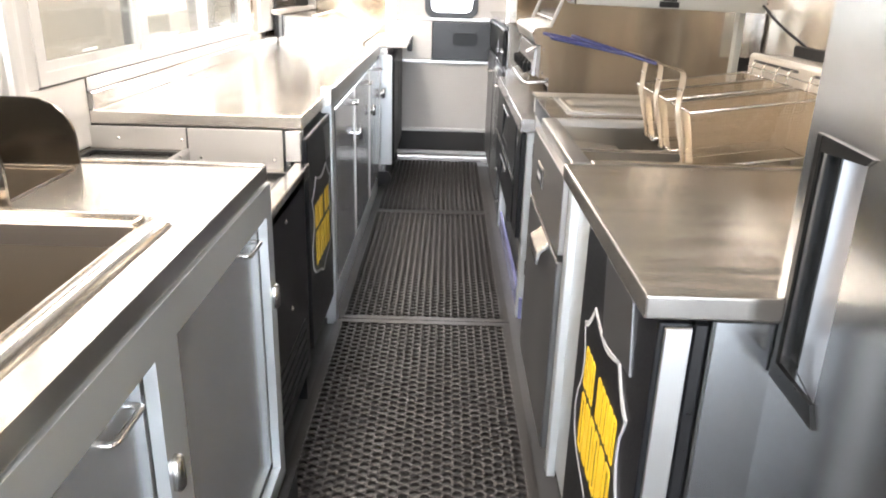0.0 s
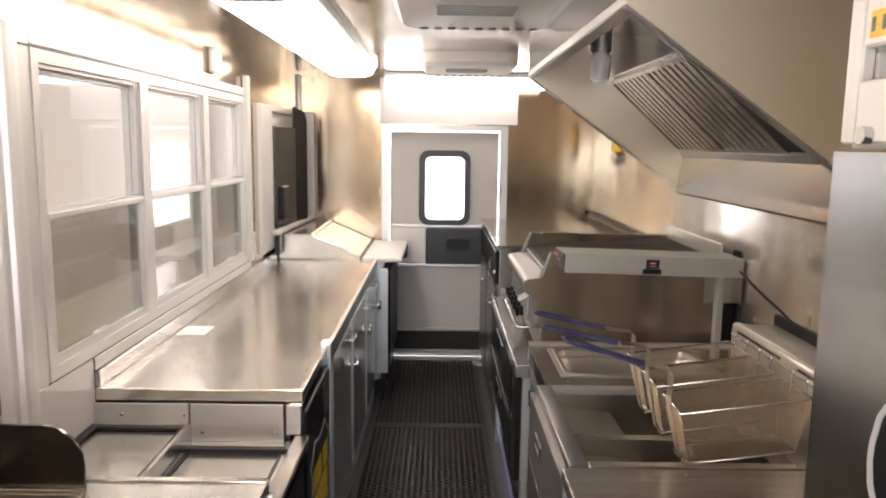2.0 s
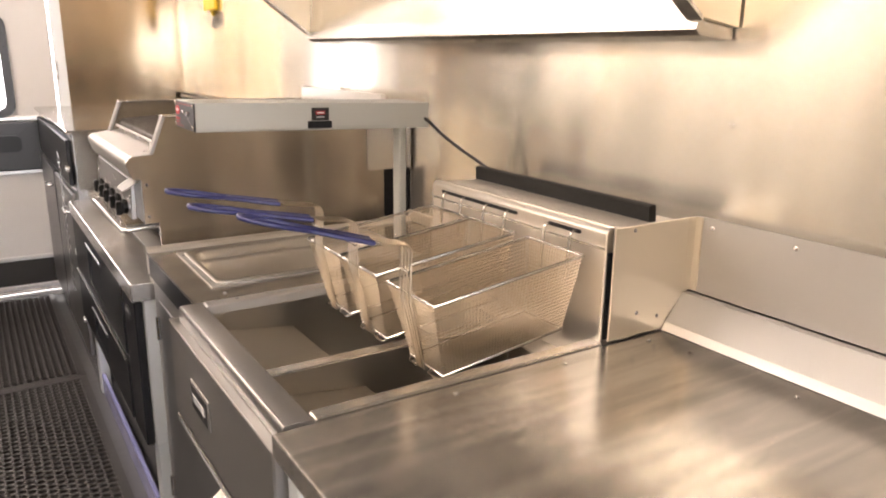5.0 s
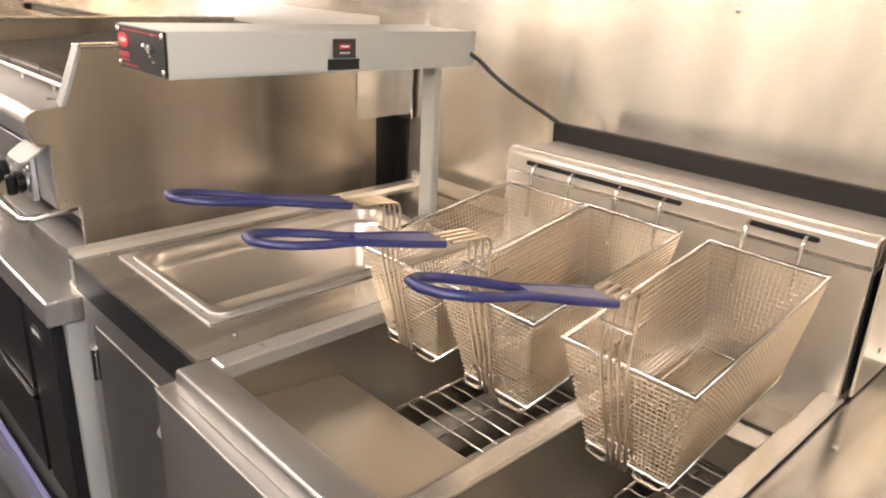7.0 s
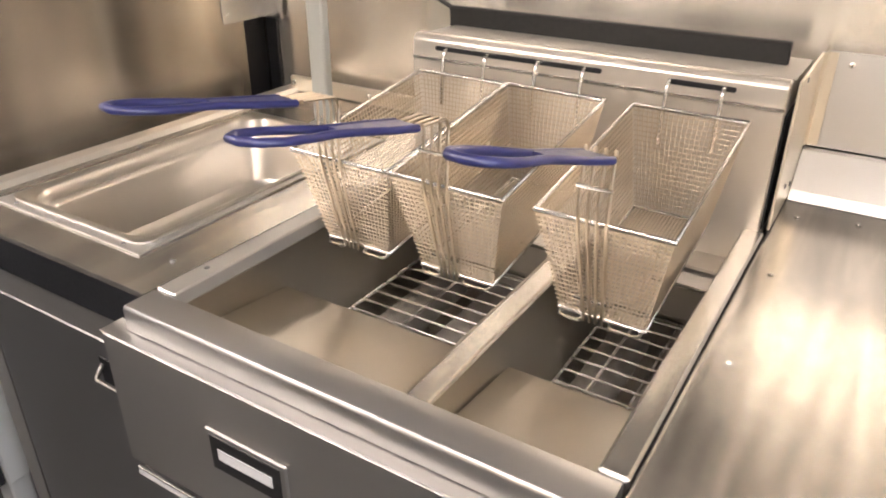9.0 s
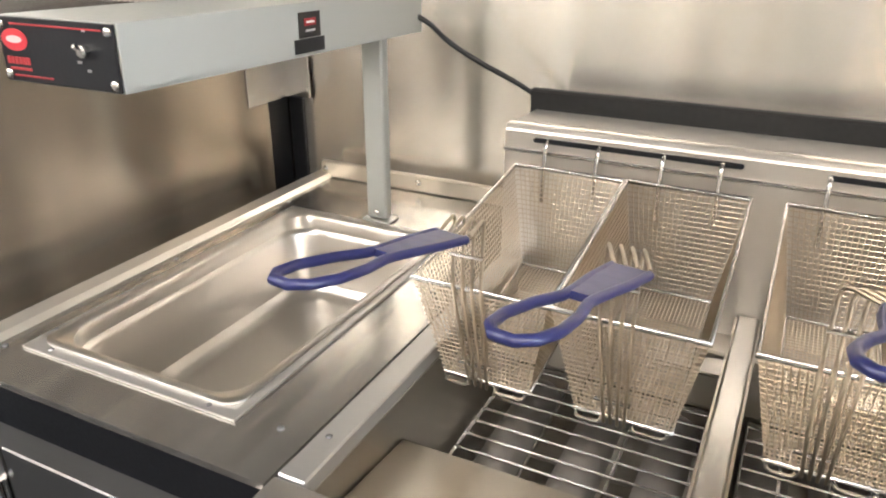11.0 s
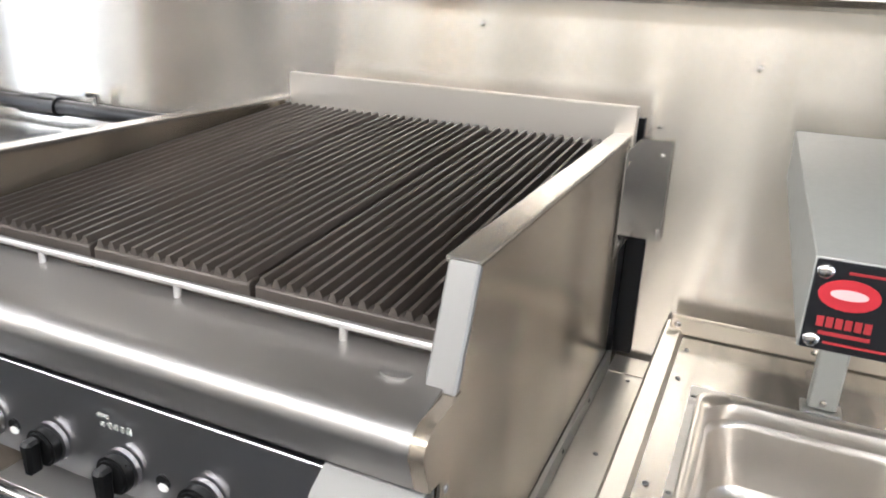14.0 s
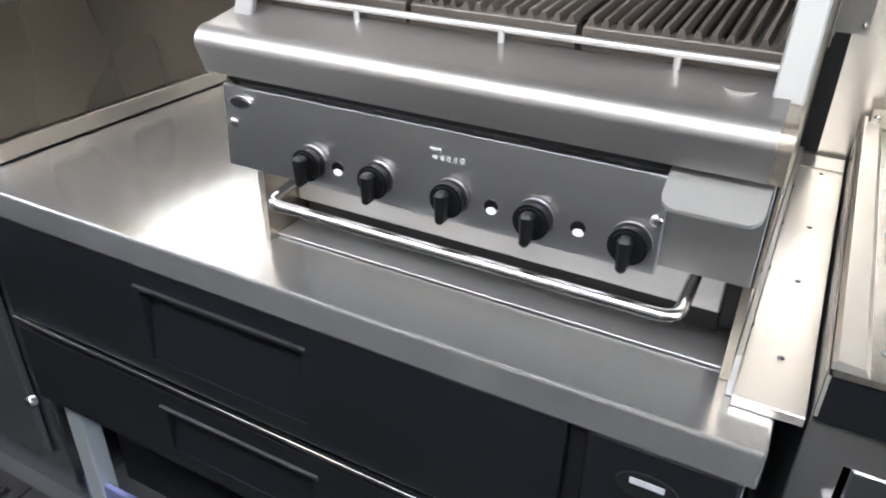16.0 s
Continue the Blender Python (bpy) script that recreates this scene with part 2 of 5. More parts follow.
def box(x0, x1, y0, y1, z0, z1, bevel=0.002, bm=None, seg=1):
    bm = bm or bmesh.new()
    r = bmesh.ops.create_cube(bm, size=1, matrix=Matrix.LocRotScale(((x0 + x1) / 2, (y0 + y1) / 2, (z0 + z1) / 2), None, (abs(x1 - x0), abs(y1 - y0), abs(z1 - z0))))
    if bevel:
        es = list({e for v in r["verts"] for e in v.link_edges})
        bmesh.ops.bevel(bm, geom=es, offset=min(bevel, 0.45 * min(abs(x1 - x0), abs(y1 - y0), abs(z1 - z0))), segments=seg, affect="EDGES", profile=0.5)
    return bm


def prism(pts, axis, a, b, bevel=0.0, bm=None):
    """A flat outline pushed along an axis from a to b. The outline's two numbers are the other two axes in order."""
    bm = bm or bmesh.new()
    def at(p, c):
        q = list(p)
        q.insert("xyz".index(axis), c)
        return q
    lo, hi = [bm.verts.new(at(p, a)) for p in pts], [bm.verts.new(at(p, b)) for p in pts]
    fs = [bm.faces.new(lo), bm.faces.new(hi[::-1])]
    for i in range(len(pts)):
        j = (i + 1) % len(pts)
        fs.append(bm.faces.new((lo[i], lo[j], hi[j], hi[i])))
    bmesh.ops.recalc_face_normals(bm, faces=fs)
    if bevel:
        bmesh.ops.bevel(bm, geom=list({e for f in fs for e in f.edges}), offset=bevel, segments=1, affect="EDGES")
    return bm


def rod(pts, r, sides=8, bm=None, closed=False):
    """A round bar along a line of points."""
    bm = bm or bmesh.new()
    pts = [Vector(p) for p in pts]
    rings, n = [], len(pts)
    up = None
    for i, p in enumerate(pts):
        a = pts[i - 1] if i or closed else p
        b = pts[(i + 1) % n] if i < n - 1 or closed else p
        d = ((p - a).normalized() + (b - p).normalized()).normalized() if (p - a).length and (b - p).length else (b - a).normalized()
        if up is None:
            up = d.orthogonal().normalized()
        up = (up - d * up.dot(d))
        up = up.normalized() if up.length > 1e-6 else d.orthogonal().normalized()
        side = d.cross(up)
        rings.append([bm.verts.new(p + r * (math.cos(t) * up + math.sin(t) * side)) for t in [2 * math.pi * k / sides for k in range(sides)]])
    for i in range(n if closed else n - 1):
        A, B = rings[i], rings[(i + 1) % n]
        for k in range(sides):
            bm.faces.new((A[k], A[(k + 1) % sides], B[(k + 1) % sides], B[k]))
    if not closed:
        bm.faces.new(rings[0][::-1])
        bm.faces.new(rings[-1])
    return bm


def bend(pts, r, n=5):
    """Rounds the inner corners of a line of points with radius r."""
    pts = [Vector(p) for p in pts]
    out = [pts[0]]
    for a, p, b in zip(pts, pts[1:], pts[2:]):
        u, v = (a - p), (b - p)
        k = min(r, 0.45 * u.length, 0.45 * v.length)
        s, e = p + u.normalized() * k, p + v.normalized() * k
        out += [s.lerp(p, t).lerp(p.lerp(e, t), t) for t in [i / n for i in range(n + 1)]]
    return out + [pts[-1]]


def disc(at, axis, r, depth, sides=24, bm=None, r2=None, bevel=0.0):
    """A round drum, its axis along x, y or z, centred at a point."""
    bm = bm or bmesh.new()
    rot = {"x": Matrix.Rotation(radians(90), 4, "Y"), "y": Matrix.Rotation(radians(-90), 4, "X"), "z": Matrix()}[axis]
    res = bmesh.ops.create_cone(bm, cap_ends=True, segments=sides, radius1=r, radius2=r if r2 is None else r2, depth=depth, matrix=Matrix.Translation(at) @ rot)
    if bevel:
        es = [e for e in {e for v in res["verts"] for e in v.link_edges} if len({round((rot.to_3x3().inverted() @ (v.co - Vector(at))).z, 5) for v in e.verts}) == 1]
        bmesh.ops.bevel(bm, geom=es, offset=bevel, segments=2, affect="EDGES")
    return bm


def ball(at, r, squash=(1, 1, 1), bm=None, u=12, v=8):
    bm = bm or bmesh.new()
    bmesh.ops.create_uvsphere(bm, u_segments=u, v_segments=v, radius=r, matrix=Matrix.Translation(at) @ Matrix.Diagonal((*squash, 1)))
    return bm


def holed(axis, a, b, rect, holes, bm=None):
    """A slab across one axis from a to b, with square holes right through. rect and holes: u0, u1, v0, v1."""
    bm = bm or bmesh.new()
    us = sorted({rect[0], rect[1], *[h[i] for h in holes for i in (0, 1)]})
    vs = sorted({rect[2], rect[3], *[h[i] for h in holes for i in (2, 3)]})
    def solid(i, j):
        if not (0 <= i < len(us) - 1 and 0 <= j < len(vs) - 1):
            return False
        u, v = (us[i] + us[i + 1]) / 2, (vs[j] + vs[j + 1]) / 2
        return not any(h[0] < u < h[1] and h[2] < v < h[3] for h in holes)
    cache = {}
    def vert(u, v, c):
        if (u, v, c) not in cache:
            q = [u, v]
            q.insert("xyz".index(axis), c)
            cache[u, v, c] = bm.verts.new(q)
        return cache[u, v, c]
    for i in range(len(us) - 1):
        for j in range(len(vs) - 1):
            if not solid(i, j):
                continue
            u0, u1, v0, v1 = us[i], us[i + 1], vs[j], vs[j + 1]
            for c in (a, b):
                bm.faces.new([vert(u0, v0, c), vert(u1, v0, c), vert(u1, v1, c), vert(u0, v1, c)])
            for di, dj, p, q in ((-1, 0, (u0, v0), (u0, v1)), (1, 0, (u1, v0), (u1, v1)), (0, -1, (u0, v0), (u1, v0)), (0, 1, (u0, v1), (u1, v1))):
                if not solid(i + di, j + dj):
                    bm.faces.new([vert(*p, a), vert(*q, a), vert(*q, b), vert(*p, b)])
    return bm


def screws(points, axis, parent, r=0.005, mat=None, out=-1):
    for p in points:
        sq = {"x": (0.45, 1, 1), "y": (1, 0.45, 1), "z": (1, 1, 0.45)}[axis]
        part("screw", ball(p, r, sq, u=8, v=5), mat or CHROME, parent, smooth=60)


# ---------------------------------------------------------------- the room
XL, XR, YB, YE, ZC = -1.0, 1.20, -1.3, 5.565, 2.16
tagged(link("floor", box(XL - 0.05, XR + 0.05, YB - 0.05, YE + 0.05, -0.05, 0.0, 0), FLOOR), "dark grey sheet floor of the truck", "floor", kind="structure")
WIN = (1.94, 3.985, 1.012, 1.89)
PASS = (4.585, 5.47, 1.06, 1.84)
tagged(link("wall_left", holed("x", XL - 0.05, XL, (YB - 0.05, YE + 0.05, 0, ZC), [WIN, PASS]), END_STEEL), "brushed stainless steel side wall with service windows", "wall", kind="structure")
tagged(link("wall_right", box(XR, XR + 0.05, YB - 0.05, YE + 0.05, 0, ZC, 0), WALL_STEEL), "brushed stainless steel wall behind the cooking line", "wall", kind="structure")
DOOR = (-0.335, 0.500, 0.03, 1.755)
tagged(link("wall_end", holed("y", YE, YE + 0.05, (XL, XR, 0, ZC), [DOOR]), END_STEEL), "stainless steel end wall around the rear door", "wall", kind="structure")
tagged(link("wall_back", holed("y", YB - 0.05, YB, (XL, XR, 0, ZC), [(-0.50, 0.50, 0.0, 2.0)]), WALL_STEEL), "stainless steel wall with an open doorway to the cab", "wall", kind="structure")
tagged(link("ceiling", box(XL - 0.05, XR + 0.05, YB - 0.05, YE + 0.05, ZC, ZC + 0.05, 0), CEIL_STEEL), "bright polished metal ceiling sheet", "ceiling", kind="structure")
tagged(link("trim", box(-0.40, 0.62, YE - 0.006, YE - 0.001, 1.80, 2.13, 0.002), WHITE), "white panel above the rear door", "trim", kind="structure")

# outside, seen through the panes
tagged(link("backdrop", box(-2.0, -1.98, 0.0, 13.0, 0.0, 3.0, 0), OUTSIDE), "pale cream wall outside the service windows", "backdrop", kind="structure")
tagged(link("backdrop", box(-1.975, -1.965, 5.25, 5.97, 1.04, 1.62, 0), DAY), "bright window in the wall outside", "backdrop", kind="structure")
tagged(link("backdrop", box(-2.2, 2.2, -3.02, -3.0, -0.6, 3.0, 0), DAY_COOL), "cool daylight outside the open doorway", "backdrop", kind="structure")
tagged(link("backdrop", box(-1.2, 1.4, 6.6, 6.62, 0.3, 2.6, 0), DAY), "bright daylight outside the rear door", "backdrop", kind="structure")


# ---------------------------------------------------------------- ceiling lights and vents
def ceiling_light(x0, x1, y0, y1, label):
    t = thing("ceiling_light", ((x0 + x1) / 2, (y0 + y1) / 2, ZC), label, "light", "ceiling lights")
    part("housing", box(x0, x1, y0, y1, ZC - 0.035, ZC - 0.001, 0.006), ALU, t)
    prof = [(x0 + 0.02, ZC - 0.036), (x0 + 0.035, ZC - 0.07), (x0 + 0.08, ZC - 0.085), (x1 - 0.08, ZC - 0.085), (x1 - 0.035, ZC - 0.07), (x1 - 0.02, ZC - 0.036)]
    part("diffuser", prism(prof, "y", y0 + 0.015, y1 - 0.015), LIGHT, t, "glowing white diffuser")
    for y in (y0, y1 - 0.012):
        part("end_cap", prism([(p[0] + (0.006 if p[0] > (x0 + x1) / 2 else -0.006), p[1] - (0.004 if p[1] < ZC - 0.04 else 0)) for p in prof], "y", y, y + 0.012), WHITE, t)
    return t


ceiling_light(-0.70, -0.36, 2.30, 4.85, "long white ceiling light with a glowing diffuser")
ceiling_light(-0.70, -0.36, -0.55, 1.85, "long white ceiling light with a glowing diffuser")

t = thing("tube_light", (0.26, 5.45, 2.05), "white fluorescent tube light above the rear door", "light", "ceiling lights")
part("channel", box(-0.36, 0.80, 5.40, 5.50, 2.122, 2.158, 0.006), ALU, t)
part("tube", rod([(-0.35, 5.42, 2.08), (0.79, 5.42, 2.08)], 0.036, 14), TUBE, t, "glowing tube", smooth=60)
for x in (-0.365, 0.785):
    part("socket", box(x, x + 0.02, 5.395, 5.46, 2.04, 2.135, 0.006), WHITE, t)


def ceiling_vent(cx, y0, y1, w, label):
    t = thing("ceiling_vent", (cx, (y0 + y1) / 2, ZC), label, "vent")
    n, pts = 10, []
    for sx, sy, a0 in ((1, 1, 0), (-1, 1, 90), (-1, -1, 180), (1, -1, 270)):
        r = 0.12
        px, py = cx + sx * (w / 2 - r), (y0 + y1) / 2 + sy * ((y1 - y0) / 2 - r)
        pts += [(px + r * math.cos(radians(a0 + 90 * k / n)), py + r * math.sin(radians(a0 + 90 * k / n))) for k in range(n + 1)]
    bm = bmesh.new()
    lo = [bm.verts.new((cx + (p[0] - cx) * 0.93, (y0 + y1) / 2 + (p[1] - (y0 + y1) / 2) * 0.93, ZC - 0.075)) for p in pts]
    mid = [bm.verts.new((p[0], p[1], ZC - 0.055)) for p in pts]
    hi = [bm.verts.new((p[0], p[1], ZC - 0.001)) for p in pts]
    bm.faces.new(lo)
    for A, B in ((lo, mid), (mid, hi)):
        for i in range(len(pts)):
            j = (i + 1) % len(pts)
            bm.faces.new((A[i], A[j], B[j], B[i]))
    part("shroud", bm, WHITE, t, smooth=35)
    for i in range(9):
        x = cx - 0.36 * w + i * 0.09 * w
        part("slot", box(x, x + 0.05 * w, y1 - 0.085, y1 - 0.055, ZC - 0.080, ZC - 0.07, 0.001), BLACK_PLASTIC, t)
    for i in range(4):
        y = (y0 + y1) / 2 - 0.12 + i * 0.045
        part("louvre", box(cx - 0.25 * w, cx + 0.2 * w, y, y + 0.02, ZC - 0.082, ZC - 0.073, 0.003), LAMP_GREY, t)
    return t


ceiling_vent(0.21, 4.15, 4.85, 0.54, "white rounded ceiling fan vent with louvres")
ceiling_vent(0.17, 2.10, 2.92, 0.56, "white rounded ceiling air unit with slotted grille")

# ---------------------------------------------------------------- service windows on the left
def service_window(y0, y1, label):
    z0, z1, zm = 1.012, 1.888, 1.447
    t = tagged(new("window_1"), label, "window", "service windows", "structure")
    t.location = (XL, (y0 + y1) / 2, z0)
    f = 0.034
    part("window_frame", holed("x", XL - 0.048, XL + 0.012, (y0, y1, z0, z1), [(y0 + f, y1 - f, z0 + f, z1 - f)]), WINDOW_FRAME, t)
    s = 0.025
    a, b = y0 + f, y1 - f
    up = part("upper_sash", holed("x", XL - 0.040, XL - 0.018, (a, b, zm - 0.01, z1 - f), [(a + s, b - s - 0.012, zm + s, z1 - f - s)]), WINDOW_FRAME, t)
    part("pane", box(XL - 0.030, XL - 0.026, a + s, b - s - 0.012, zm + s, z1 - f - s, 0), GLASS, up).visible_shadow = False
    lo = part("lower_sash", holed("x", XL - 0.016, XL + 0.004, (a, b, z0 + f, zm + 0.02), [(a + s, b - s, z0 + f + s, zm + 0.02 - s)]), WINDOW_FRAME, t)
    part("pane", box(XL - 0.008, XL - 0.004, a + s, b - s, z0 + f + s, zm + 0.02 - s, 0), MESH_PANE, lo, "greyish screened lower pane").visible_shadow = False
    part("pull_rail", box(XL + 0.0045, XL + 0.012, a + 0.004, b - 0.004, zm - 0.002, zm + 0.017, 0.003), WINDOW_FRAME, lo)
    for y in (b - 0.030, b - 0.014):
        part("track", box(XL - 0.017, XL + 0.004, y, y + 0.006, zm + s, z1 - f, 0.001), WINDOW_FRAME, t)
    part("head_track", box(XL - 0.017, XL + 0.002, a + 0.002, b - 0.034, z1 - f - 0.012, z1 - f - 0.001, 0.001), WINDOW_FRAME, t)
    c = (a + b) / 2 - 0.06
    part("sash_handle", rod(bend([(XL + 0.003, c - 0.03, z0 + f + 0.035), (XL + 0.018, c - 0.03, z0 + f + 0.040), (XL + 0.018, c + 0.03, z0 + f + 0.040), (XL + 0.003, c + 0.03, z0 + f + 0.035)], 0.008), 0.004, 6), WINDOW_FRAME, lo, smooth=60)
    return t


for a, b in ((1.94, 2.655), (2.655, 3.338), (3.338, 3.985)):
    service_window(a, b, "aluminium service window with clear upper and screened lower sash")
tagged(link("trim", box(XL + 0.0085, XL + 0.014, 2.19, 4.05, 0.967, 1.006, 0.002), WINDOW_FRAME), "aluminium strip under the service windows", "trim", kind="structure")
tagged(link("trim", box(XL + 0.002, XL + 0.0095, 1.935, 4.05, 1.0065, 1.0115, 0), BLACK_PLASTIC), "dark seal line under the service windows", "trim", kind="structure")
tagged(link("trim", box(XL + 0.002, XL + 0.0095, 1.89, 4.05, 1.8885, 1.8945, 0), BLACK_PLASTIC), "dark seal line over the service windows", "trim", kind="structure")
tagged(link("trim", box(XL + 0.002, XL + 0.010, 1.94, 4.05, 1.895, 1.935, 0.003), WINDOW_FRAME), "aluminium head strip over the service windows", "trim", kind="structure")
tagged(link("trim", box(XL + 0.002, XL + 0.008, 1.836, 1.9385, 1.008, 1.94, 0.001), WINDOW_FRAME), "flat aluminium panel beside the service windows", "trim", kind="structure")
tagged(link("trim", box(XL + 0.002, XL + 0.008, 1.612, 2.187, 0.81, 1.006, 0.001), WINDOW_FRAME), "pale metal panel on the wall above the wells", "trim", kind="structure")
ribbed = [(XL + 0.002, 1.715), (XL + 0.030, 1.715), (XL + 0.034, 1.722), (XL + 0.034, 1.742), (XL + 0.046, 1.748), (XL + 0.050, 1.760), (XL + 0.050, 1.786), (XL + 0.046, 1.798), (XL + 0.034, 1.804), (XL + 0.034, 1.824), (XL + 0.030, 1.835), (XL + 0.002, 1.835)]
tagged(link("trim", prism([(x + 0.007, y) for x, y in ribbed], "z", 0.965, 1.925, 0.001), WINDOW_FRAME), "ribbed aluminium upright channel beside the service windows", "trim", kind="structure")
tagged(link("trim", box(XL + 0.002, XL + 0.030, 3.988, 4.045, 1.012, 2.0, 0.004), WINDOW_FRAME), "aluminium upright strip beside the service windows", "trim", kind="structure")
tagged(link("trim", box(XL + 0.002, XL + 0.014, 5.50, 5.56, 1.88, 2.14, 0.002), WINDOW_FRAME), "narrow upright strip in the corner of the wall", "trim", kind="structure")

# drive-through window box with black screens
t = tagged(new("window_2"), "boxed pass window with black folding screens", "window", kind="structure")
t.location = (XL, 5.13, 1.06)
part("window_frame", holed("x", XL - 0.045, XL + 0.022, (4.30, 5.52, 1.00, 1.875), [(4.585, 5.47, 1.06, 1.84)]), WINDOW_FRAME, t, "pale boxed frame")
part("inner_frame", holed("x", XL - 0.04, XL - 0.01, (4.59, 5.465, 1.065, 1.835), [(4.62, 5.43, 1.10, 1.76)]), WINDOW_FRAME, t)
part("pane", box(XL - 0.03, XL - 0.02, 4.622, 5.428, 1.102, 1.758, 0), SCREEN, t, "dark tinted pane")


def swung(x, y, angle):
    """Turn about an upright hinge line."""
    return Matrix.Translation((x, y, 0)) @ Matrix.Rotation(radians(angle), 4, "Z") @ Matrix.Translation((-x, -y, 0))


leaf = part("screen", box(XL + 0.024, XL + 0.040, 4.605, 5.06, 1.118, 1.745, 0.004), SCREEN, t, "dark folding screen panel")
leaf.data.transform(swung(XL + 0.024, 4.605, -4))
latch_b = part("latch_box", box(XL + 0.041, XL + 0.066, 4.66, 4.80, 1.16, 1.38, 0.01), BLACK_PLASTIC, t)
latch_b.data.transform(swung(XL + 0.024, 4.605, -4))
leaf = part("screen", prism([(5.05, 1.118), (5.25, 1.118), (5.25, 1.80), (5.22, 1.86), (5.05, 1.89)], "x", XL + 0.050, XL + 0.066, 0.003), BLACK_PLASTIC, t, "black folding screen panel")
leaf.data.transform(swung(XL + 0.050, 5.05, -15))
rail = part("rail", box(XL + 0.024, XL + 0.060, 4.52, 5.50, 1.086, 1.114, 0.004), WINDOW_FRAME, t, "pale bottom rail")
rail.data.transform(swung(XL + 0.024, 4.52, -3))
part("far_stile", box(XL + 0.0225, XL + 0.118, 5.505, 5.535, 1.086, 1.87, 0.003), WINDOW_FRAME, t, "deep pale frame edge")
part("bracket", box(XL + 0.024, XL + 0.055, 4.58, 4.672, 0.95, 1.085, 0.006), BLACK_PLASTIC, t)
solo("wall_outlet", box(XL + 0.001, XL + 0.03, 3.42, 3.54, 1.96, 2.08, 0.008), WHITE, "white plastic junction box high on the wall", "outlet")

# ---------------------------------------------------------------- rear door
t = tagged(new("door_1"), "grey textured rear door with a small rounded window", "door", kind="structure")
t.location = (0.083, YE, 0)
yd = YE + 0.012
part("door_leaf", holed("y", yd, yd + 0.03, (-0.322, 0.487, 0.07, 1.742), [(-0.073, 0.249, 1.077, 1.566)]), DOOR_GREY, t)
part("door_frame", holed("y", YE - 0.022, YE + 0.045, (-0.385, 0.552, 0.0, 1.79), [(-0.332, 0.497, 0.03, 1.752)]), ALU, t, "aluminium door frame")


def round_rect(x0, x1, z0, z1, r, n=6):
    out = []
    for cx, cz, a in ((x1 - r, z1 - r, 0), (x0 + r, z1 - r, 90), (x0 + r, z0 + r, 180), (x1 - r, z0 + r, 270)):
        out += [(cx + r * math.cos(radians(a + 90 * k / n)), cz + r * math.sin(radians(a + 90 * k / n))) for k in range(n + 1)]
    return out


def ring(outer, inner, axis, a, b):
    bm = bmesh.new()
    def at(p, c):
        q = list(p)
        q.insert("xyz".index(axis), c)
        return q
    L = [[bm.verts.new(at(p, c)) for p in pts] for pts, c in ((outer, a), (inner, a), (inner, b), (outer, b))]
    n = len(outer)
    for A, B in zip(L, L[1:] + L[:1]):
        for i in range(n):
            bm.faces.new((A[i], A[(i + 1) % n], B[(i + 1) % n], B[i]))
    return bm


w = part("window", ring(round_rect(-0.106, 0.277, 1.047, 1.606, 0.07), round_rect(-0.058, 0.234, 1.087, 1.559, 0.045), "y", yd - 0.018, yd + 0.03), BLACK_PLASTIC, t, "black rounded window surround", smooth=40)
part("pane", box(-0.078, 0.254, yd + 0.012, yd + 0.017, 1.062, 1.581, 0), GLASS, w).visible_shadow = False
part("rail", box(-0.322, 0.487, yd - 0.016, yd - 0.001, 1.028, 1.052, 0.003), ALU, t, "bright aluminium rail")
part("rail", box(-0.322, 0.487, yd - 0.016, yd - 0.001, 0.728, 0.752, 0.003), ALU, t, "bright aluminium rail")
part("rail", box(-0.322, 0.487, yd - 0.016, yd - 0.001, 0.225, 0.25, 0.003), ALU, t, "bright aluminium rail")
part("rail", box(-0.322, 0.487, yd - 0.016, yd - 0.001, 0.05, 0.075, 0.003), ALU, t, "bright aluminium rail")
part("kick_band", box(-0.320, 0.485, yd - 0.006, yd - 0.001, 0.078, 0.222, 0.001), RUBBER, t, "black rubber kick band")
part("lock_box", box(-0.05, 0.38, yd - 0.05, yd - 0.001, 0.755, 1.025, 0.006), BLACK_PLASTIC, t, "black recessed lock box")
part("latch", prism(round_rect(0.10, 0.28, 0.86, 0.95, 0.03), "y", yd - 0.062, yd - 0.050), BLACK, t, smooth=40)
part("light_panel", box(-0.320, -0.052, yd - 0.008, yd - 0.001, 0.755, 1.025, 0.002), WHITE, t, "white panel beside the lock box")
for z in (1.30, 0.55):
    part("hinge", rod([(0.500, YE - 0.028, z - 0.05), (0.500, YE - 0.028, z + 0.05)], 0.008, 8), CHROME, t, smooth=60)

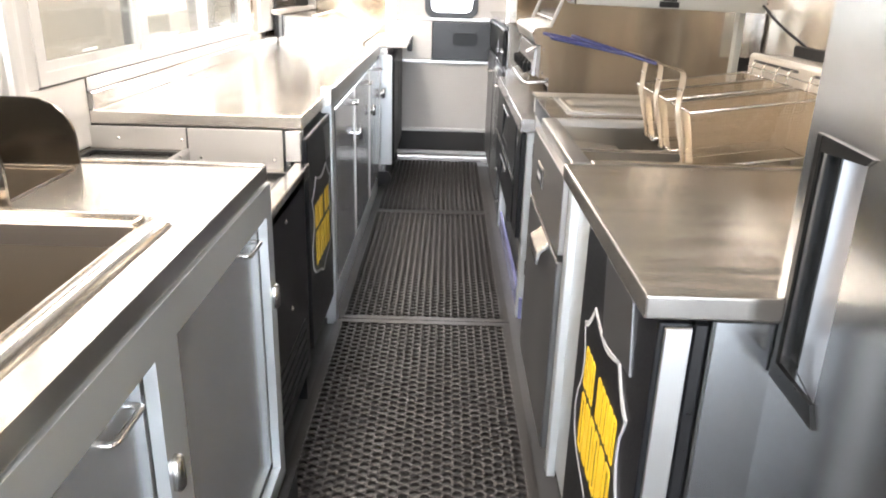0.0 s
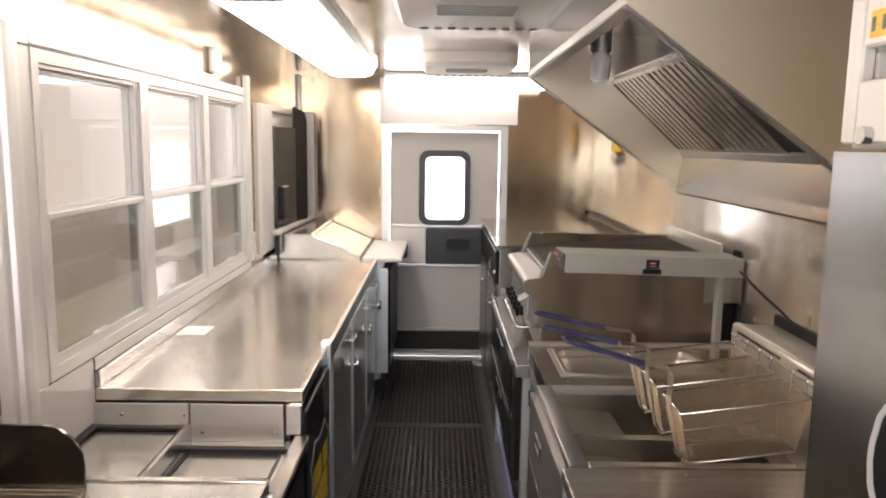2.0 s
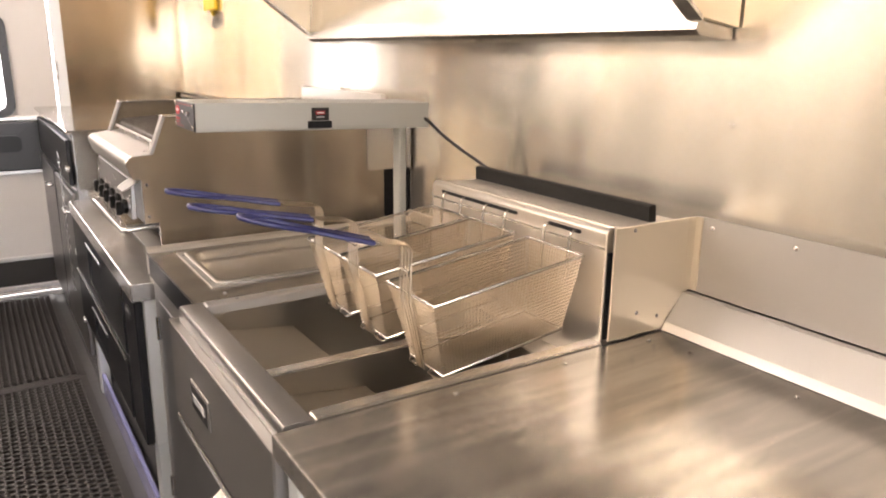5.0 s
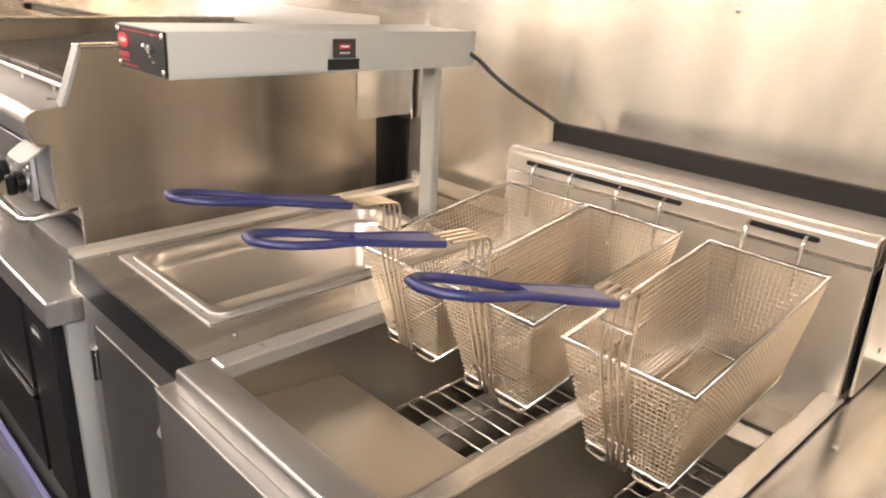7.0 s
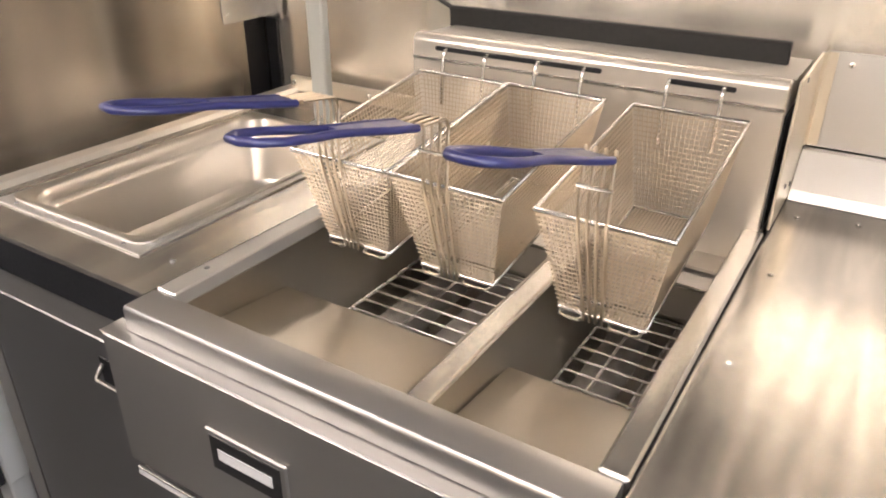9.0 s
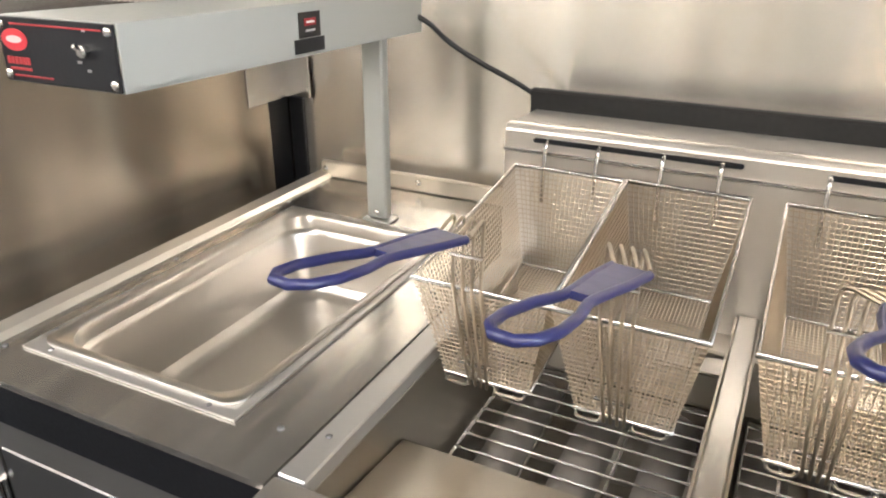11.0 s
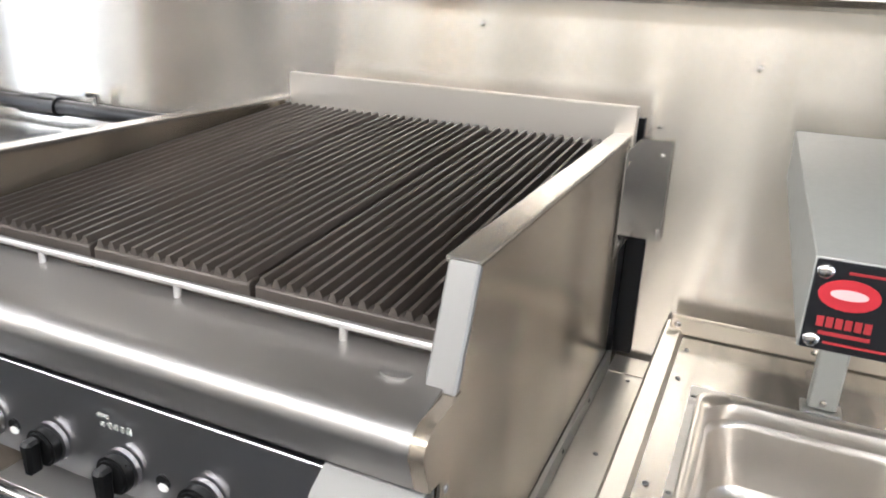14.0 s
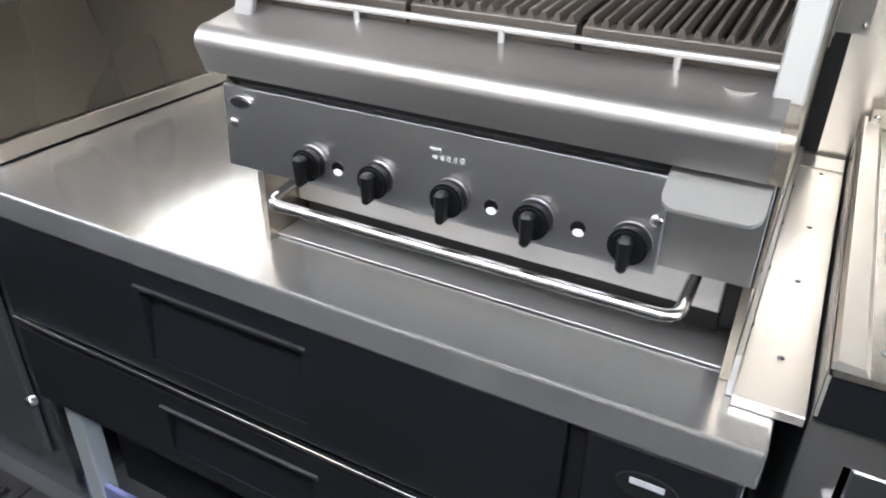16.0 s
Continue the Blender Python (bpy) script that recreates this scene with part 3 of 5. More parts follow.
# ---------------------------------------------------------------- floor mats
def rubber_mat(y0, y1, x0=-0.355, x1=0.345):
    t = thing("floor_mat", ((x0 + x1) / 2, (y0 + y1) / 2, 0.0), "black rubber kitchen mat with rows of drain holes", "mat", "floor mats")
    part("border", holed("z", 0.001, 0.012, (x0, x1, y0, y1), [(x0 + 0.03, x1 - 0.03, y0 + 0.03, y1 - 0.03)]), RUBBER, t)
    part("backing", box(x0 + 0.01, x1 - 0.01, y0 + 0.01, y1 - 0.01, 0.001, 0.003, 0), BLACK_PLASTIC, t)
    bm = bmesh.new()
    p = 0.0325
    nx, ny = int((x1 - x0 - 0.06) / (p * 0.866)), int((y1 - y0 - 0.06) / p)
    px = (x1 - x0 - 0.06) / nx
    py = (y1 - y0 - 0.06) / (ny + 0.5)
    verts, faces = [], []
    ang = [math.radians(30 * k) for k in range(12)]
    for i in range(nx):
        for j in range(ny):
            cx = x0 + 0.03 + (i + 0.5) * px
            cy = y0 + 0.03 + (j + 0.5 + 0.5 * (i % 2)) * py
            o = len(verts)
            for k, a in enumerate(ang):
                r = py * (0.577 if k % 2 == 0 else 0.5)
                verts.append((cx + r * math.cos(a) * px / (py * 0.866), cy + r * math.sin(a), 0.0142 if k % 2 == 0 else 0.0112))
            for r, z in ((py * 0.40, 0.0116), (py * 0.36, 0.003)):
                verts += [(cx + r * math.cos(a), cy + r * math.sin(a), z) for a in ang]
            for q in (0, 12):
                for k in range(12):
                    faces.append((o + q + k, o + q + (k + 1) % 12, o + q + 12 + (k + 1) % 12, o + q + 12 + k))
    me = bpy.data.meshes.new("lattice")
    me.from_pydata(verts, [], faces)
    me.materials.append(RUBBER)
    ob = new("lattice", me)
    ob.parent = t
    ob.matrix_parent_inverse = Matrix.Translation(-t.location)
    tagged(ob, kind="stuff")
    return t


rubber_mat(-0.28, 1.205)
rubber_mat(1.21, 2.695)
rubber_mat(2.70, 4.185)
rubber_mat(4.19, 5.53)

# ---------------------------------------------------------------- shield signs
def shield(cy, cz, half, high, x, out, parent, rows, level=1.0):
    """A flat shield sign on a plane across x. out: -1 or +1, the way it faces."""
    side = [(0.0, 0.46), (0.20, 0.475), (0.40, 0.50), (0.52, 0.52), (0.66, 0.44), (0.80, 0.385), (0.92, 0.365), (0.875, 0.31), (0.80, 0.25), (0.78, 0.18), (0.80, 0.11), (0.86, 0.04), (0.95, -0.02), (0.995, -0.10), (1.0, -0.15), (0.975, -0.21), (0.91, -0.26), (0.80, -0.30), (0.68, -0.33), (0.5, -0.355), (0.35, -0.375), (0.2, -0.40), (0.1, -0.425), (0.0, -0.45)]
    full = side + [(-a, b) for a, b in side[-2:0:-1]]
    pts = lambda k: [(cy + half * k * a, cz + high * (b * k)) for a, b in full]
    a, b = sorted((x, x + out * 0.0025))
    s = part("sign", prism(pts(0.952), "x", *sorted((x, x + out * 0.002))), BLACK, parent, "black shield sign with yellow blocks and a silver edge")
    part("sign_edge", ring(pts(1.0), pts(0.95), "x", *sorted((x, x + out * 0.003))), SILVER, s)
    for z0, z1, n, span, gap in rows:
        wdt = 2 * span * half / n
        for i in range(n):
            if gap is not None and i == gap:
                continue
            y = cy + span * half - i * wdt
            h = 0.86 * wdt
            zz0, zz1 = cz + high * z0, cz + high * z1
            c = 0.18 * h
            outer = [(y - h + c, zz0), (y - c, zz0), (y, zz0 + c), (y, zz1 - c), (y - c, zz1), (y - h + c, zz1), (y - h, zz1 - c), (y - h, zz0 + c)]
            e, f = 0.36 * h, 0.30 * h
            inner = [(y - h + e, zz0 + f), (y - e, zz0 + f), (y - e, zz0 + f + 0.01), (y - e, zz1 - f - 0.01), (y - e, zz1 - f), (y - h + e, zz1 - f), (y - h + e, zz1 - f - 0.01), (y - h + e, zz0 + f + 0.01)]
            lo, hi = sorted((x + out * 0.002, x + out * 0.0032))
            part("letter_block", ring(outer, inner, "x", lo, hi) if i % 3 != 1 else prism(outer, "x", lo, hi), YELLOW, s)
    return s


ROWS_SIGN = [(0.07, 0.285, 9, 0.70, 3), (-0.27, 0.04, 6, 0.70, None)]


def bar_pull(parent, x, y0, y1, z, out):
    """A flat bent pull handle with two feet."""
    part("handle", rod(bend([(x, y0, z), (x + out * 0.028, y0, z), (x + out * 0.028, y1, z), (x, y1, z)], 0.01), 0.0055, 8), CHROME, parent, "chrome pull handle", smooth=60)


def latch(parent, x, y, z, out):
    a = part("latch", disc((x + out * 0.010, y, z), "x", 0.021, 0.02, 16, bevel=0.004), CHROME, parent, "chrome compression latch", smooth=50)
    part("paddle", box(x + out * 0.012, x + out * 0.034, y - 0.012, y + 0.012, z - 0.03, z + 0.03, 0.006), CHROME, a, smooth=50)


def shell(rings):
    """A sheet through rings of points, open at both ends."""
    bm = bmesh.new()
    vs = [[bm.verts.new(p) for p in r] for r in rings]
    for A, B in zip(vs, vs[1:]):
        for i in range(len(A)):
            bm.faces.new((A[i], A[(i + 1) % len(A)], B[(i + 1) % len(A)], B[i]))
    return bm


# ---------------------------------------------------------------- sink cabinet
FX = -0.345
t = thing("sink_cabinet", (-0.67, 1.1, 0), "stainless sink cabinet with deep basin, hand basin and latched doors", "sink")
part("top", holed("z", 0.872, 0.908, (XL + 0.003, -0.330, 0.30, 1.600), [(-0.95, -0.440, 0.45, 1.15), (-0.975, -0.722, 1.262, 1.528)]), STEEL_X, t)
part("edge_bead", box(-0.97, -0.333, 1.578, 1.600, 0.9085, 0.9125, 0.002), STEEL, t, "narrow raised edge")
rings = [[(*p, z) for p in round_rect(-0.975 + k, -0.382 - k, 0.430 + k, 1.197 - k, max(0.02, 0.045 - k * 0.5), 6)] for k, z in ((0.0, 0.9085), (0.003, 0.917), (0.012, 0.9245), (0.023, 0.9265), (0.034, 0.9235), (0.042, 0.915), (0.045, 0.905), (0.047, 0.872))]
part("rim", shell(rings), STEEL, t, "raised rolled basin rim", smooth=50)
bm = bmesh.new()
pts_hi, pts_lo = round_rect(-0.929, -0.428, 0.476, 1.151, 0.022), round_rect(-0.915, -0.442, 0.490, 1.137, 0.05)
hi, lo = [bm.verts.new((*p, 0.876)) for p in pts_hi], [bm.verts.new((*p, 0.56)) for p in pts_lo]
bm.faces.new(lo)
for i in range(len(hi)):
    bm.faces.new((hi[i], hi[(i + 1) % len(hi)], lo[(i + 1) % len(hi)], lo[i]))
part("basin", bm, BASIN_SHADE_STEEL, t, "deep basin with its shade put into the brown tint", smooth=40)
part("body", holed("x", FX + 0.0, FX + 0.02, (0.30, 1.605, 0.09, 0.868), [(0.36, 0.90, 0.14, 0.80), (0.985, 1.555, 0.14, 0.80)]), GALV, t)
part("side_panel", box(XL + 0.003, FX, 1.59, 1.605, 0.0, 0.870, 0.001), STEEL_V, t)
part("apron", box(-0.352, -0.3385, 0.30, 1.603, 0.800, 0.871, 0.002), GALV, t)
part("apron_ridge", rod([(-0.3385, 0.302, 0.838), (-0.3385, 1.601, 0.838)], 0.0035, 8), GALV, t, smooth=60)
part("kick", box(FX + 0.03, FX + 0.05, 0.30, 1.60, 0.0, 0.10, 0.001), BLACK, t)
for y0, y1, hy in ((0.37, 0.893, 0.84), (0.99, 1.55, 1.50)):
    d = part("door", box(FX - 0.014, FX - 0.002, y0, y1, 0.15, 0.795, 0.003), CABINET_STEEL, t, "blue-grey reflecting steel door")
    part("door_edge", box(FX - 0.018, FX - 0.003, y1, y1 + 0.012, 0.15, 0.795, 0.002), ALU, d)
    bar_pull(d, FX - 0.014, hy - 0.07, hy + 0.02, 0.755, 1)
    latch(d, FX - 0.014 + 0.014, y1 + 0.03, 0.60, 1)
screws([(FX + 0.001, y, 0.83) for y in (0.5, 0.7, 0.9, 1.1, 1.3, 1.5)], "x", t, 0.006)
part("backsplash", box(XL + 0.002, XL + 0.018, 0.30, 1.60, 0.909, 1.04, 0.002), STEEL, t)
prof = [(-0.995, 0.909), (-0.717, 0.909), (-0.717, 0.955)] + [(-0.807 + 0.09 * math.cos(radians(a)), 0.962 + 0.09 * math.sin(radians(a))) for a in range(0, 91, 15)] + [(-0.995, 1.052)]
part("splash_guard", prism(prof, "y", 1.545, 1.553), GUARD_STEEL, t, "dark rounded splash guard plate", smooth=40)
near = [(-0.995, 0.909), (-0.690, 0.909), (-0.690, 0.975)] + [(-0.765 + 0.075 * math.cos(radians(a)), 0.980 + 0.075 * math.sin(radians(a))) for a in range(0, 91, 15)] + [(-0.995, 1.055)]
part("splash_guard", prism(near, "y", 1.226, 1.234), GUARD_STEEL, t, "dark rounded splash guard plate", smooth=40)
bm = bmesh.new()
hi, lo = [bm.verts.new((*p, 0.909)) for p in round_rect(-0.985, -0.712, 1.252, 1.538, 0.03)], [bm.verts.new((*p, 0.76)) for p in round_rect(-0.955, -0.742, 1.282, 1.508, 0.06)]
mid = [bm.verts.new((*p, 0.903)) for p in round_rect(-0.974, -0.723, 1.263, 1.527, 0.04)]
bm.faces.new(lo)
for A, B in ((hi, mid), (mid, lo)):
    for i in range(len(A)):
        bm.faces.new((A[i], A[(i + 1) % len(A)], B[(i + 1) % len(A)], B[i]))
part("hand_basin", bm, BASIN_SHADE_STEEL, t, "small hand-wash basin between the guards", smooth=40)

# ---------------------------------------------------------------- drop-in well unit
t = thing("prep_well", (-0.67, 1.9, 0), "stainless drop-in well unit with two shallow black-edged wells", "prep counter")
for n, (x0, x1, z) in enumerate(((XL + 0.003, -0.705, 0.805), (-0.702, -0.345, 0.752))):
    y0, y1 = 1.61, 2.178
    wx0, wx1, wy0, wy1 = x0 + 0.006, x1 - (0.009 if n == 0 else 0.060), y0 + 0.06, y1 - (0.010 if n == 0 else 0.035)
    part("top", holed("z", z - 0.02, z, (x0, x1, y0, y1), [(wx0, wx1, wy0, wy1)]), STEEL_X, t)
    part("gasket", ring([(wx0, wy0), (wx1, wy0), (wx1, wy1), (wx0, wy1)], [(wx0 + 0.012, wy0 + 0.012), (wx1 - 0.012, wy0 + 0.012), (wx1 - 0.012, wy1 - 0.012), (wx0 + 0.012, wy1 - 0.012)], "z", z - 0.012, z - 0.004), BLACK_PLASTIC, t, "black gasket")
    part("well", box(wx0 + 0.012, wx1 - 0.012, wy0 + 0.012, wy1 - 0.012, z - 0.030, z - (0.016 if n == 0 else 0.008), 0.002), STEEL_X, t)
    part("splash", box(x0, x1 - (0.002 if n == 0 else 0.075), y1 - 0.004, y1 + 0.004, z, 0.870, 0.001), DECK_STEEL, t, "bright upright back panel")
    screws([(x0 + k * (x1 - x0), y1 - 0.006, z + 0.03) for k in ((0.3, 0.95) if n == 0 else (0.1, 0.72))], "y", t, 0.005)
part("divider", box(-0.712, -0.698, 1.62, 2.17, 0.70, 0.812, 0.002), STEEL, t)
part("front_panel", box(-0.357, -0.345, 1.612, 2.10, 0.13, 0.765, 0.003), BLACK, t, "black louvred front panel")
part("top_rail", box(-0.385, -0.342, 1.612, 2.175, 0.753, 0.776, 0.003), STEEL, t)
part("corner_block", box(-0.411, -0.366, 2.172, 2.186, 0.777, 0.868, 0.002), DECK_STEEL, t)
for i in range(5):
    part("louvre", box(-0.346, -0.340, 1.66, 2.04, 0.17 + i * 0.035, 0.185 + i * 0.035, 0.002), BLACK, t)
screws([(-0.344, 1.83, 0.70), (-0.344, 1.86, 0.44)], "x", t, 0.007)
part("side_panel", box(-0.99, -0.36, 2.10, 2.108, 0.0, 0.76, 0.001), BLACK, t)

# ---------------------------------------------------------------- long left counter
t = thing("counter_top", (-0.68, 3.4, 0.87), "long polished stainless steel worktop", "worktop")
part("slab", box(XL + 0.003, -0.362, 2.19, 4.655, 0.872, 0.912, 0.004, seg=2), COUNTER_STEEL, t)
part("upstand", box(XL + 0.003, XL + 0.022, 2.19, 4.655, 0.913, 0.965, 0.003), STEEL, t)
part("edge_strip", box(-0.363, -0.345, 2.66, 4.655, 0.868, 0.925, 0.003), ALU, t)
solo("paper_slip", box(-0.972, -0.86, 2.82, 2.95, 0.9125, 0.9135, 0), PAPER, "blank white paper slip lying on the worktop", "paper")

t = thing("undercounter_fridge", (-0.68, 2.4, 0), "black undercounter refrigerator with a shield sign on its door", "refrigerator")
part("body", box(-0.98, -0.40, 2.20, 2.66, 0.10, 0.865, 0.004), STEEL_V, t)
d = part("door", box(-0.395, -0.352, 2.194, 2.655, 0.13, 0.845, 0.008, seg=2), BLACK, t, "black fridge door")
part("handle_recess", prism([(2.50, 0.82), (2.61, 0.82), (2.61, 0.70), (2.54, 0.70)], "x", -0.3525, -0.350), DARK_STEEL, d, "angled recessed grip")
shield(2.42, 0.50, 0.20, 0.38, -0.351, 1, d, ROWS_SIGN)
part("corner_trim", box(-0.405, -0.365, 2.192, 2.22, 0.80, 0.868, 0.002), STEEL, t)
for x in (-0.9, -0.45):
    for y in (2.28, 2.58):
        part("caster", disc((x, y, 0.05), "y", 0.05, 0.03, 14), RUBBER, t, smooth=40)

solo("corner_post", box(-0.385, -0.345, 2.665, 2.715, 0.0, 0.93, 0.003), GALV, "galvanised upright corner post beside the cabinets", "post")

t = thing("base_cabinet", (-0.68, 3.7, 0), "stainless base cabinet with blue-grey steel doors and chrome pulls", "cabinet")
part("body", box(-0.99, -0.385, 2.72, 4.65, 0.10, 0.868, 0.003), STEEL_V, t)
part("kick", box(-0.93, -0.365, 2.72, 4.65, 0.0, 0.095, 0.002), GALV, t)
part("face_frame", holed("x", -0.384, -0.366, (2.72, 4.65, 0.096, 0.868), [(2.78, 3.34, 0.15, 0.83), (3.42, 3.98, 0.15, 0.83), (4.06, 4.60, 0.15, 0.83)]), GALV, t)
for y0, y1 in ((2.77, 3.35), (3.41, 3.99), (4.05, 4.61)):
    d = part("door", box(-0.364, -0.350, y0, y1, 0.14, 0.84, 0.004), CABINET_STEEL, t, "blue-grey reflecting steel door")
    part("door_edge", box(-0.362, -0.344, y1, y1 + 0.012, 0.14, 0.84, 0.002), ALU, d)
    bar_pull(d, -0.351, y1 - 0.14, y1 - 0.03, 0.79, 1)
    latch(d, -0.350, y1 + 0.03, 0.63, 1)

# ---------------------------------------------------------------- sandwich prep table
t = thing("prep_table", (-0.6, 5.1, 0), "refrigerated prep table with a sloped stainless lid and white board", "prep table")
part("body", box(-0.98, -0.29, 4.69, 5.53, 0.17, 0.86, 0.004), BLACK, t, "black cabinet body")
part("side_panel", box(-0.36, -0.275, 4.676, 4.689, 0.17, 0.86, 0.002), GALV, t)
part("top", box(-0.985, -0.30, 4.675, 5.54, 0.861, 0.905, 0.004), STEEL_X, t)
part("cutting_board", box(-0.44, -0.185, 4.66, 5.535, 0.906, 0.932, 0.006, seg=2), WHITE, t, "white plastic cutting board")
part("board_bracket", box(-0.215, -0.18, 5.30, 5.36, 0.83, 0.93, 0.006), BLACK_PLASTIC, t)
prof = [(-0.98, 0.906), (-0.455, 0.906), (-0.455, 0.938), (-0.765, 1.072), (-0.90, 1.078), (-0.98, 1.078)]
part("lid", prism(prof, "y", 4.69, 5.53, 0.004), STEEL_X, t, "sloped stainless lid")
part("lid_seam", prism([(-0.769, 1.065), (-0.757, 1.060), (-0.753, 1.073), (-0.767, 1.081)], "y", 4.685, 5.535), ALU, t)
part("door", box(-0.289, -0.262, 4.70, 5.10, 0.20, 0.84, 0.006), BLACK, t)
part("door", box(-0.289, -0.262, 5.115, 5.52, 0.20, 0.84, 0.006), BLACK, t)
for x in (-0.9, -0.34):
    for y in (4.78, 5.44):
        c = part("caster", disc((x, y, 0.055), "y", 0.055, 0.03, 14), RUBBER, t, smooth=40)
        part("fork", box(x - 0.02, x + 0.02, y - 0.022, y + 0.022, 0.10, 0.17, 0.003), CHROME, c)

# ---------------------------------------------------------------- tall refrigerator
t = thing("tall_refrigerator", (0.85, 0.55, 0), "tall brushed stainless refrigerator with a big shield sign", "refrigerator")
# body made pale so its unseen side brightens the grill side's reflection
part("body", box(0.58, 1.16, 0.10, 0.94, 0.12, 1.655, 0.004), SPLASH_STEEL, t)
RX = 0.53
d = part("door", holed("x", RX, 0.577, (0.09, 0.945, 0.16, 1.66), [(0.80, 0.905, 0.82, 1.125)]), STEEL_V, t, "brushed stainless door")
part("handle_recess", prism([(0.531, 0.801), (0.548, 0.884), (0.576, 0.884), (0.576, 0.801)], "z", 0.822, 1.123), DARK_STEEL, d, "sloped steel finger recess")
part("handle_slot", box(0.556, 0.576, 0.885, 0.904, 0.822, 1.123, 0), KNOB, d, "black grip slot")
part("bezel", box(RX - 0.005, RX + 0.002, 0.900, 0.915, 0.805, 1.14, 0.002), KNOB, d)
part("bezel", prism([(0.785, 0.795), (0.915, 0.80), (0.915, 0.826), (0.80, 0.822)], "x", RX - 0.005, RX + 0.002), KNOB, d)
part("bezel", prism([(0.785, 1.135), (0.915, 1.14), (0.915, 1.118), (0.80, 1.125)], "x", RX - 0.004, RX + 0.002), KNOB, d)
shield(0.613, 1.383, 0.200, 0.435, RX, -1, d, [(0.129, 0.338, 9, 0.63, 3), (-0.20, 0.097, 6, 0.66, None)])
part("grille", box(0.57, 0.598, 0.11, 0.95, 0.02, 0.15, 0.003), BLACK, t)

t = thing("wall_cabinet", (0.85, 0.55, 1.664), "white lockable cabinet above the refrigerator", "cabinet")
part("body", holed("x", 0.552, 1.15, (0.10, 0.945, 1.664, 2.155), [(0.20, 0.905, 1.742, 1.777)]), WHITE, t)
part("back", box(1.151, 1.17, 0.10, 0.945, 1.664, 2.155, 0.002), LAMP_GREY, t)
d = part("door", box(0.530, 0.550, 0.43, 0.905, 1.669, 1.741, 0.003), WHITE, t)
part("lock", disc((0.525, 0.873, 1.679), "x", 0.010, 0.012, 16), CHROME, d, smooth=40)
u = part("upper_panel", box(0.530, 0.550, 0.43, 0.902, 1.778, 2.15, 0.003), WHITE, t, "white upper panel with a yellow sticker")
st = part("sticker", box(0.5292, 0.5299, 0.796, 0.889, 1.787, 1.817, 0), YELLOW, u, "yellow notice sticker")
for k in range(4):
    part("sticker_mark", box(0.5286, 0.5291, 0.880 - k * 0.02, 0.886 - k * 0.02, 1.794, 1.810, 0), BLACK_PLASTIC, st)
part("door_strip", box(0.534, 0.551, 0.909, 0.942, 1.669, 2.15, 0.003), WHITE, t)

# ---------------------------------------------------------------- worktop refrigerator
t = thing("worktop_fridge", (0.75, 1.27, 0), "stainless worktop refrigerator with a black door and shield sign", "refrigerator")
part("top", box(0.338, 1.185, 0.906, 1.6565, 0.882, 0.918, 0.004, seg=2), WORKTOP_STEEL, t)
part("upstand", prism([(1.100, 0.919), (1.108, 0.934), (1.150, 0.985), (1.168, 0.985), (1.168, 0.919)], "y", 0.906, 1.652), DECK_STEEL, t, "sloped rear flange")
screws([(x, 1.628, 0.919) for x in (0.62, 0.84, 1.04)] + [(1.06, y, 0.919) for y in (1.10, 1.35, 1.55)], "z", t, 0.004)
part("body", box(0.44, 1.15, 0.92, 1.635, 0.12, 0.878, 0.004), STEEL_V, t)
part("gasket", box(0.415, 0.438, 0.925, 1.60, 0.14, 0.87, 0.004), BLACK_PLASTIC, t, "black door gasket")
d = part("door", box(0.365, 0.413, 0.920, 1.44, 0.13, 0.872, 0.006, seg=2), [BLACK], t, "black fridge door with light edge")
part("door_edge", box(0.372, 0.410, 0.912, 0.919, 0.135, 0.868, 0.002), ALU, d, "pale steel door edge")
part("handle_recess", prism([(1.05, 0.845), (1.25, 0.845), (1.22, 0.70), (1.02, 0.73)], "x", 0.3625, 0.3655), DARK_STEEL, d, "angled recessed grip")
shield(1.19, 0.505, 0.20, 0.42, 0.365, -1, d, ROWS_SIGN)
part("side_strip", box(0.372, 0.42, 1.45, 1.60, 0.13, 0.875, 0.003), GALV, t)
part("corner_angle", box(0.352, 0.375, 1.60, 1.638, 0.10, 0.88, 0.003), GALV, t)
part("kick", box(0.44, 0.46, 0.92, 1.63, 0.0, 0.12, 0.002), BLACK, t)

t = thing("splash_plate", (1.07, 1.648, 0.92), "upright stainless plate between the fryer riser and the worktop", "splash plate")
part("plate", box(0.963, 1.166, 1.6535, 1.6575, 0.9215, 1.130, 0.001), SPLASH_STEEL, t)
part("wall_plate", box(1.169, 1.173, 0.96, 1.650, 0.987, 1.132, 0.001), DECK_STEEL, t, "pale plate along the wall")
part("corner_fold", prism([(1.150, 1.6530), (1.1685, 1.6505), (1.1685, 1.6350), (1.1655, 1.6350), (1.1655, 1.6490)], "z", 0.99, 1.131), SPLASH_STEEL, t)
screws([(1.168, y, 1.115) for y in (1.20, 1.45, 1.615)], "x", t, 0.005)
screws([(1.01, 1.653, 1.122), (1.03, 1.653, 0.965), (1.085, 1.653, 0.950)], "y", t, 0.004, DARK_STEEL)

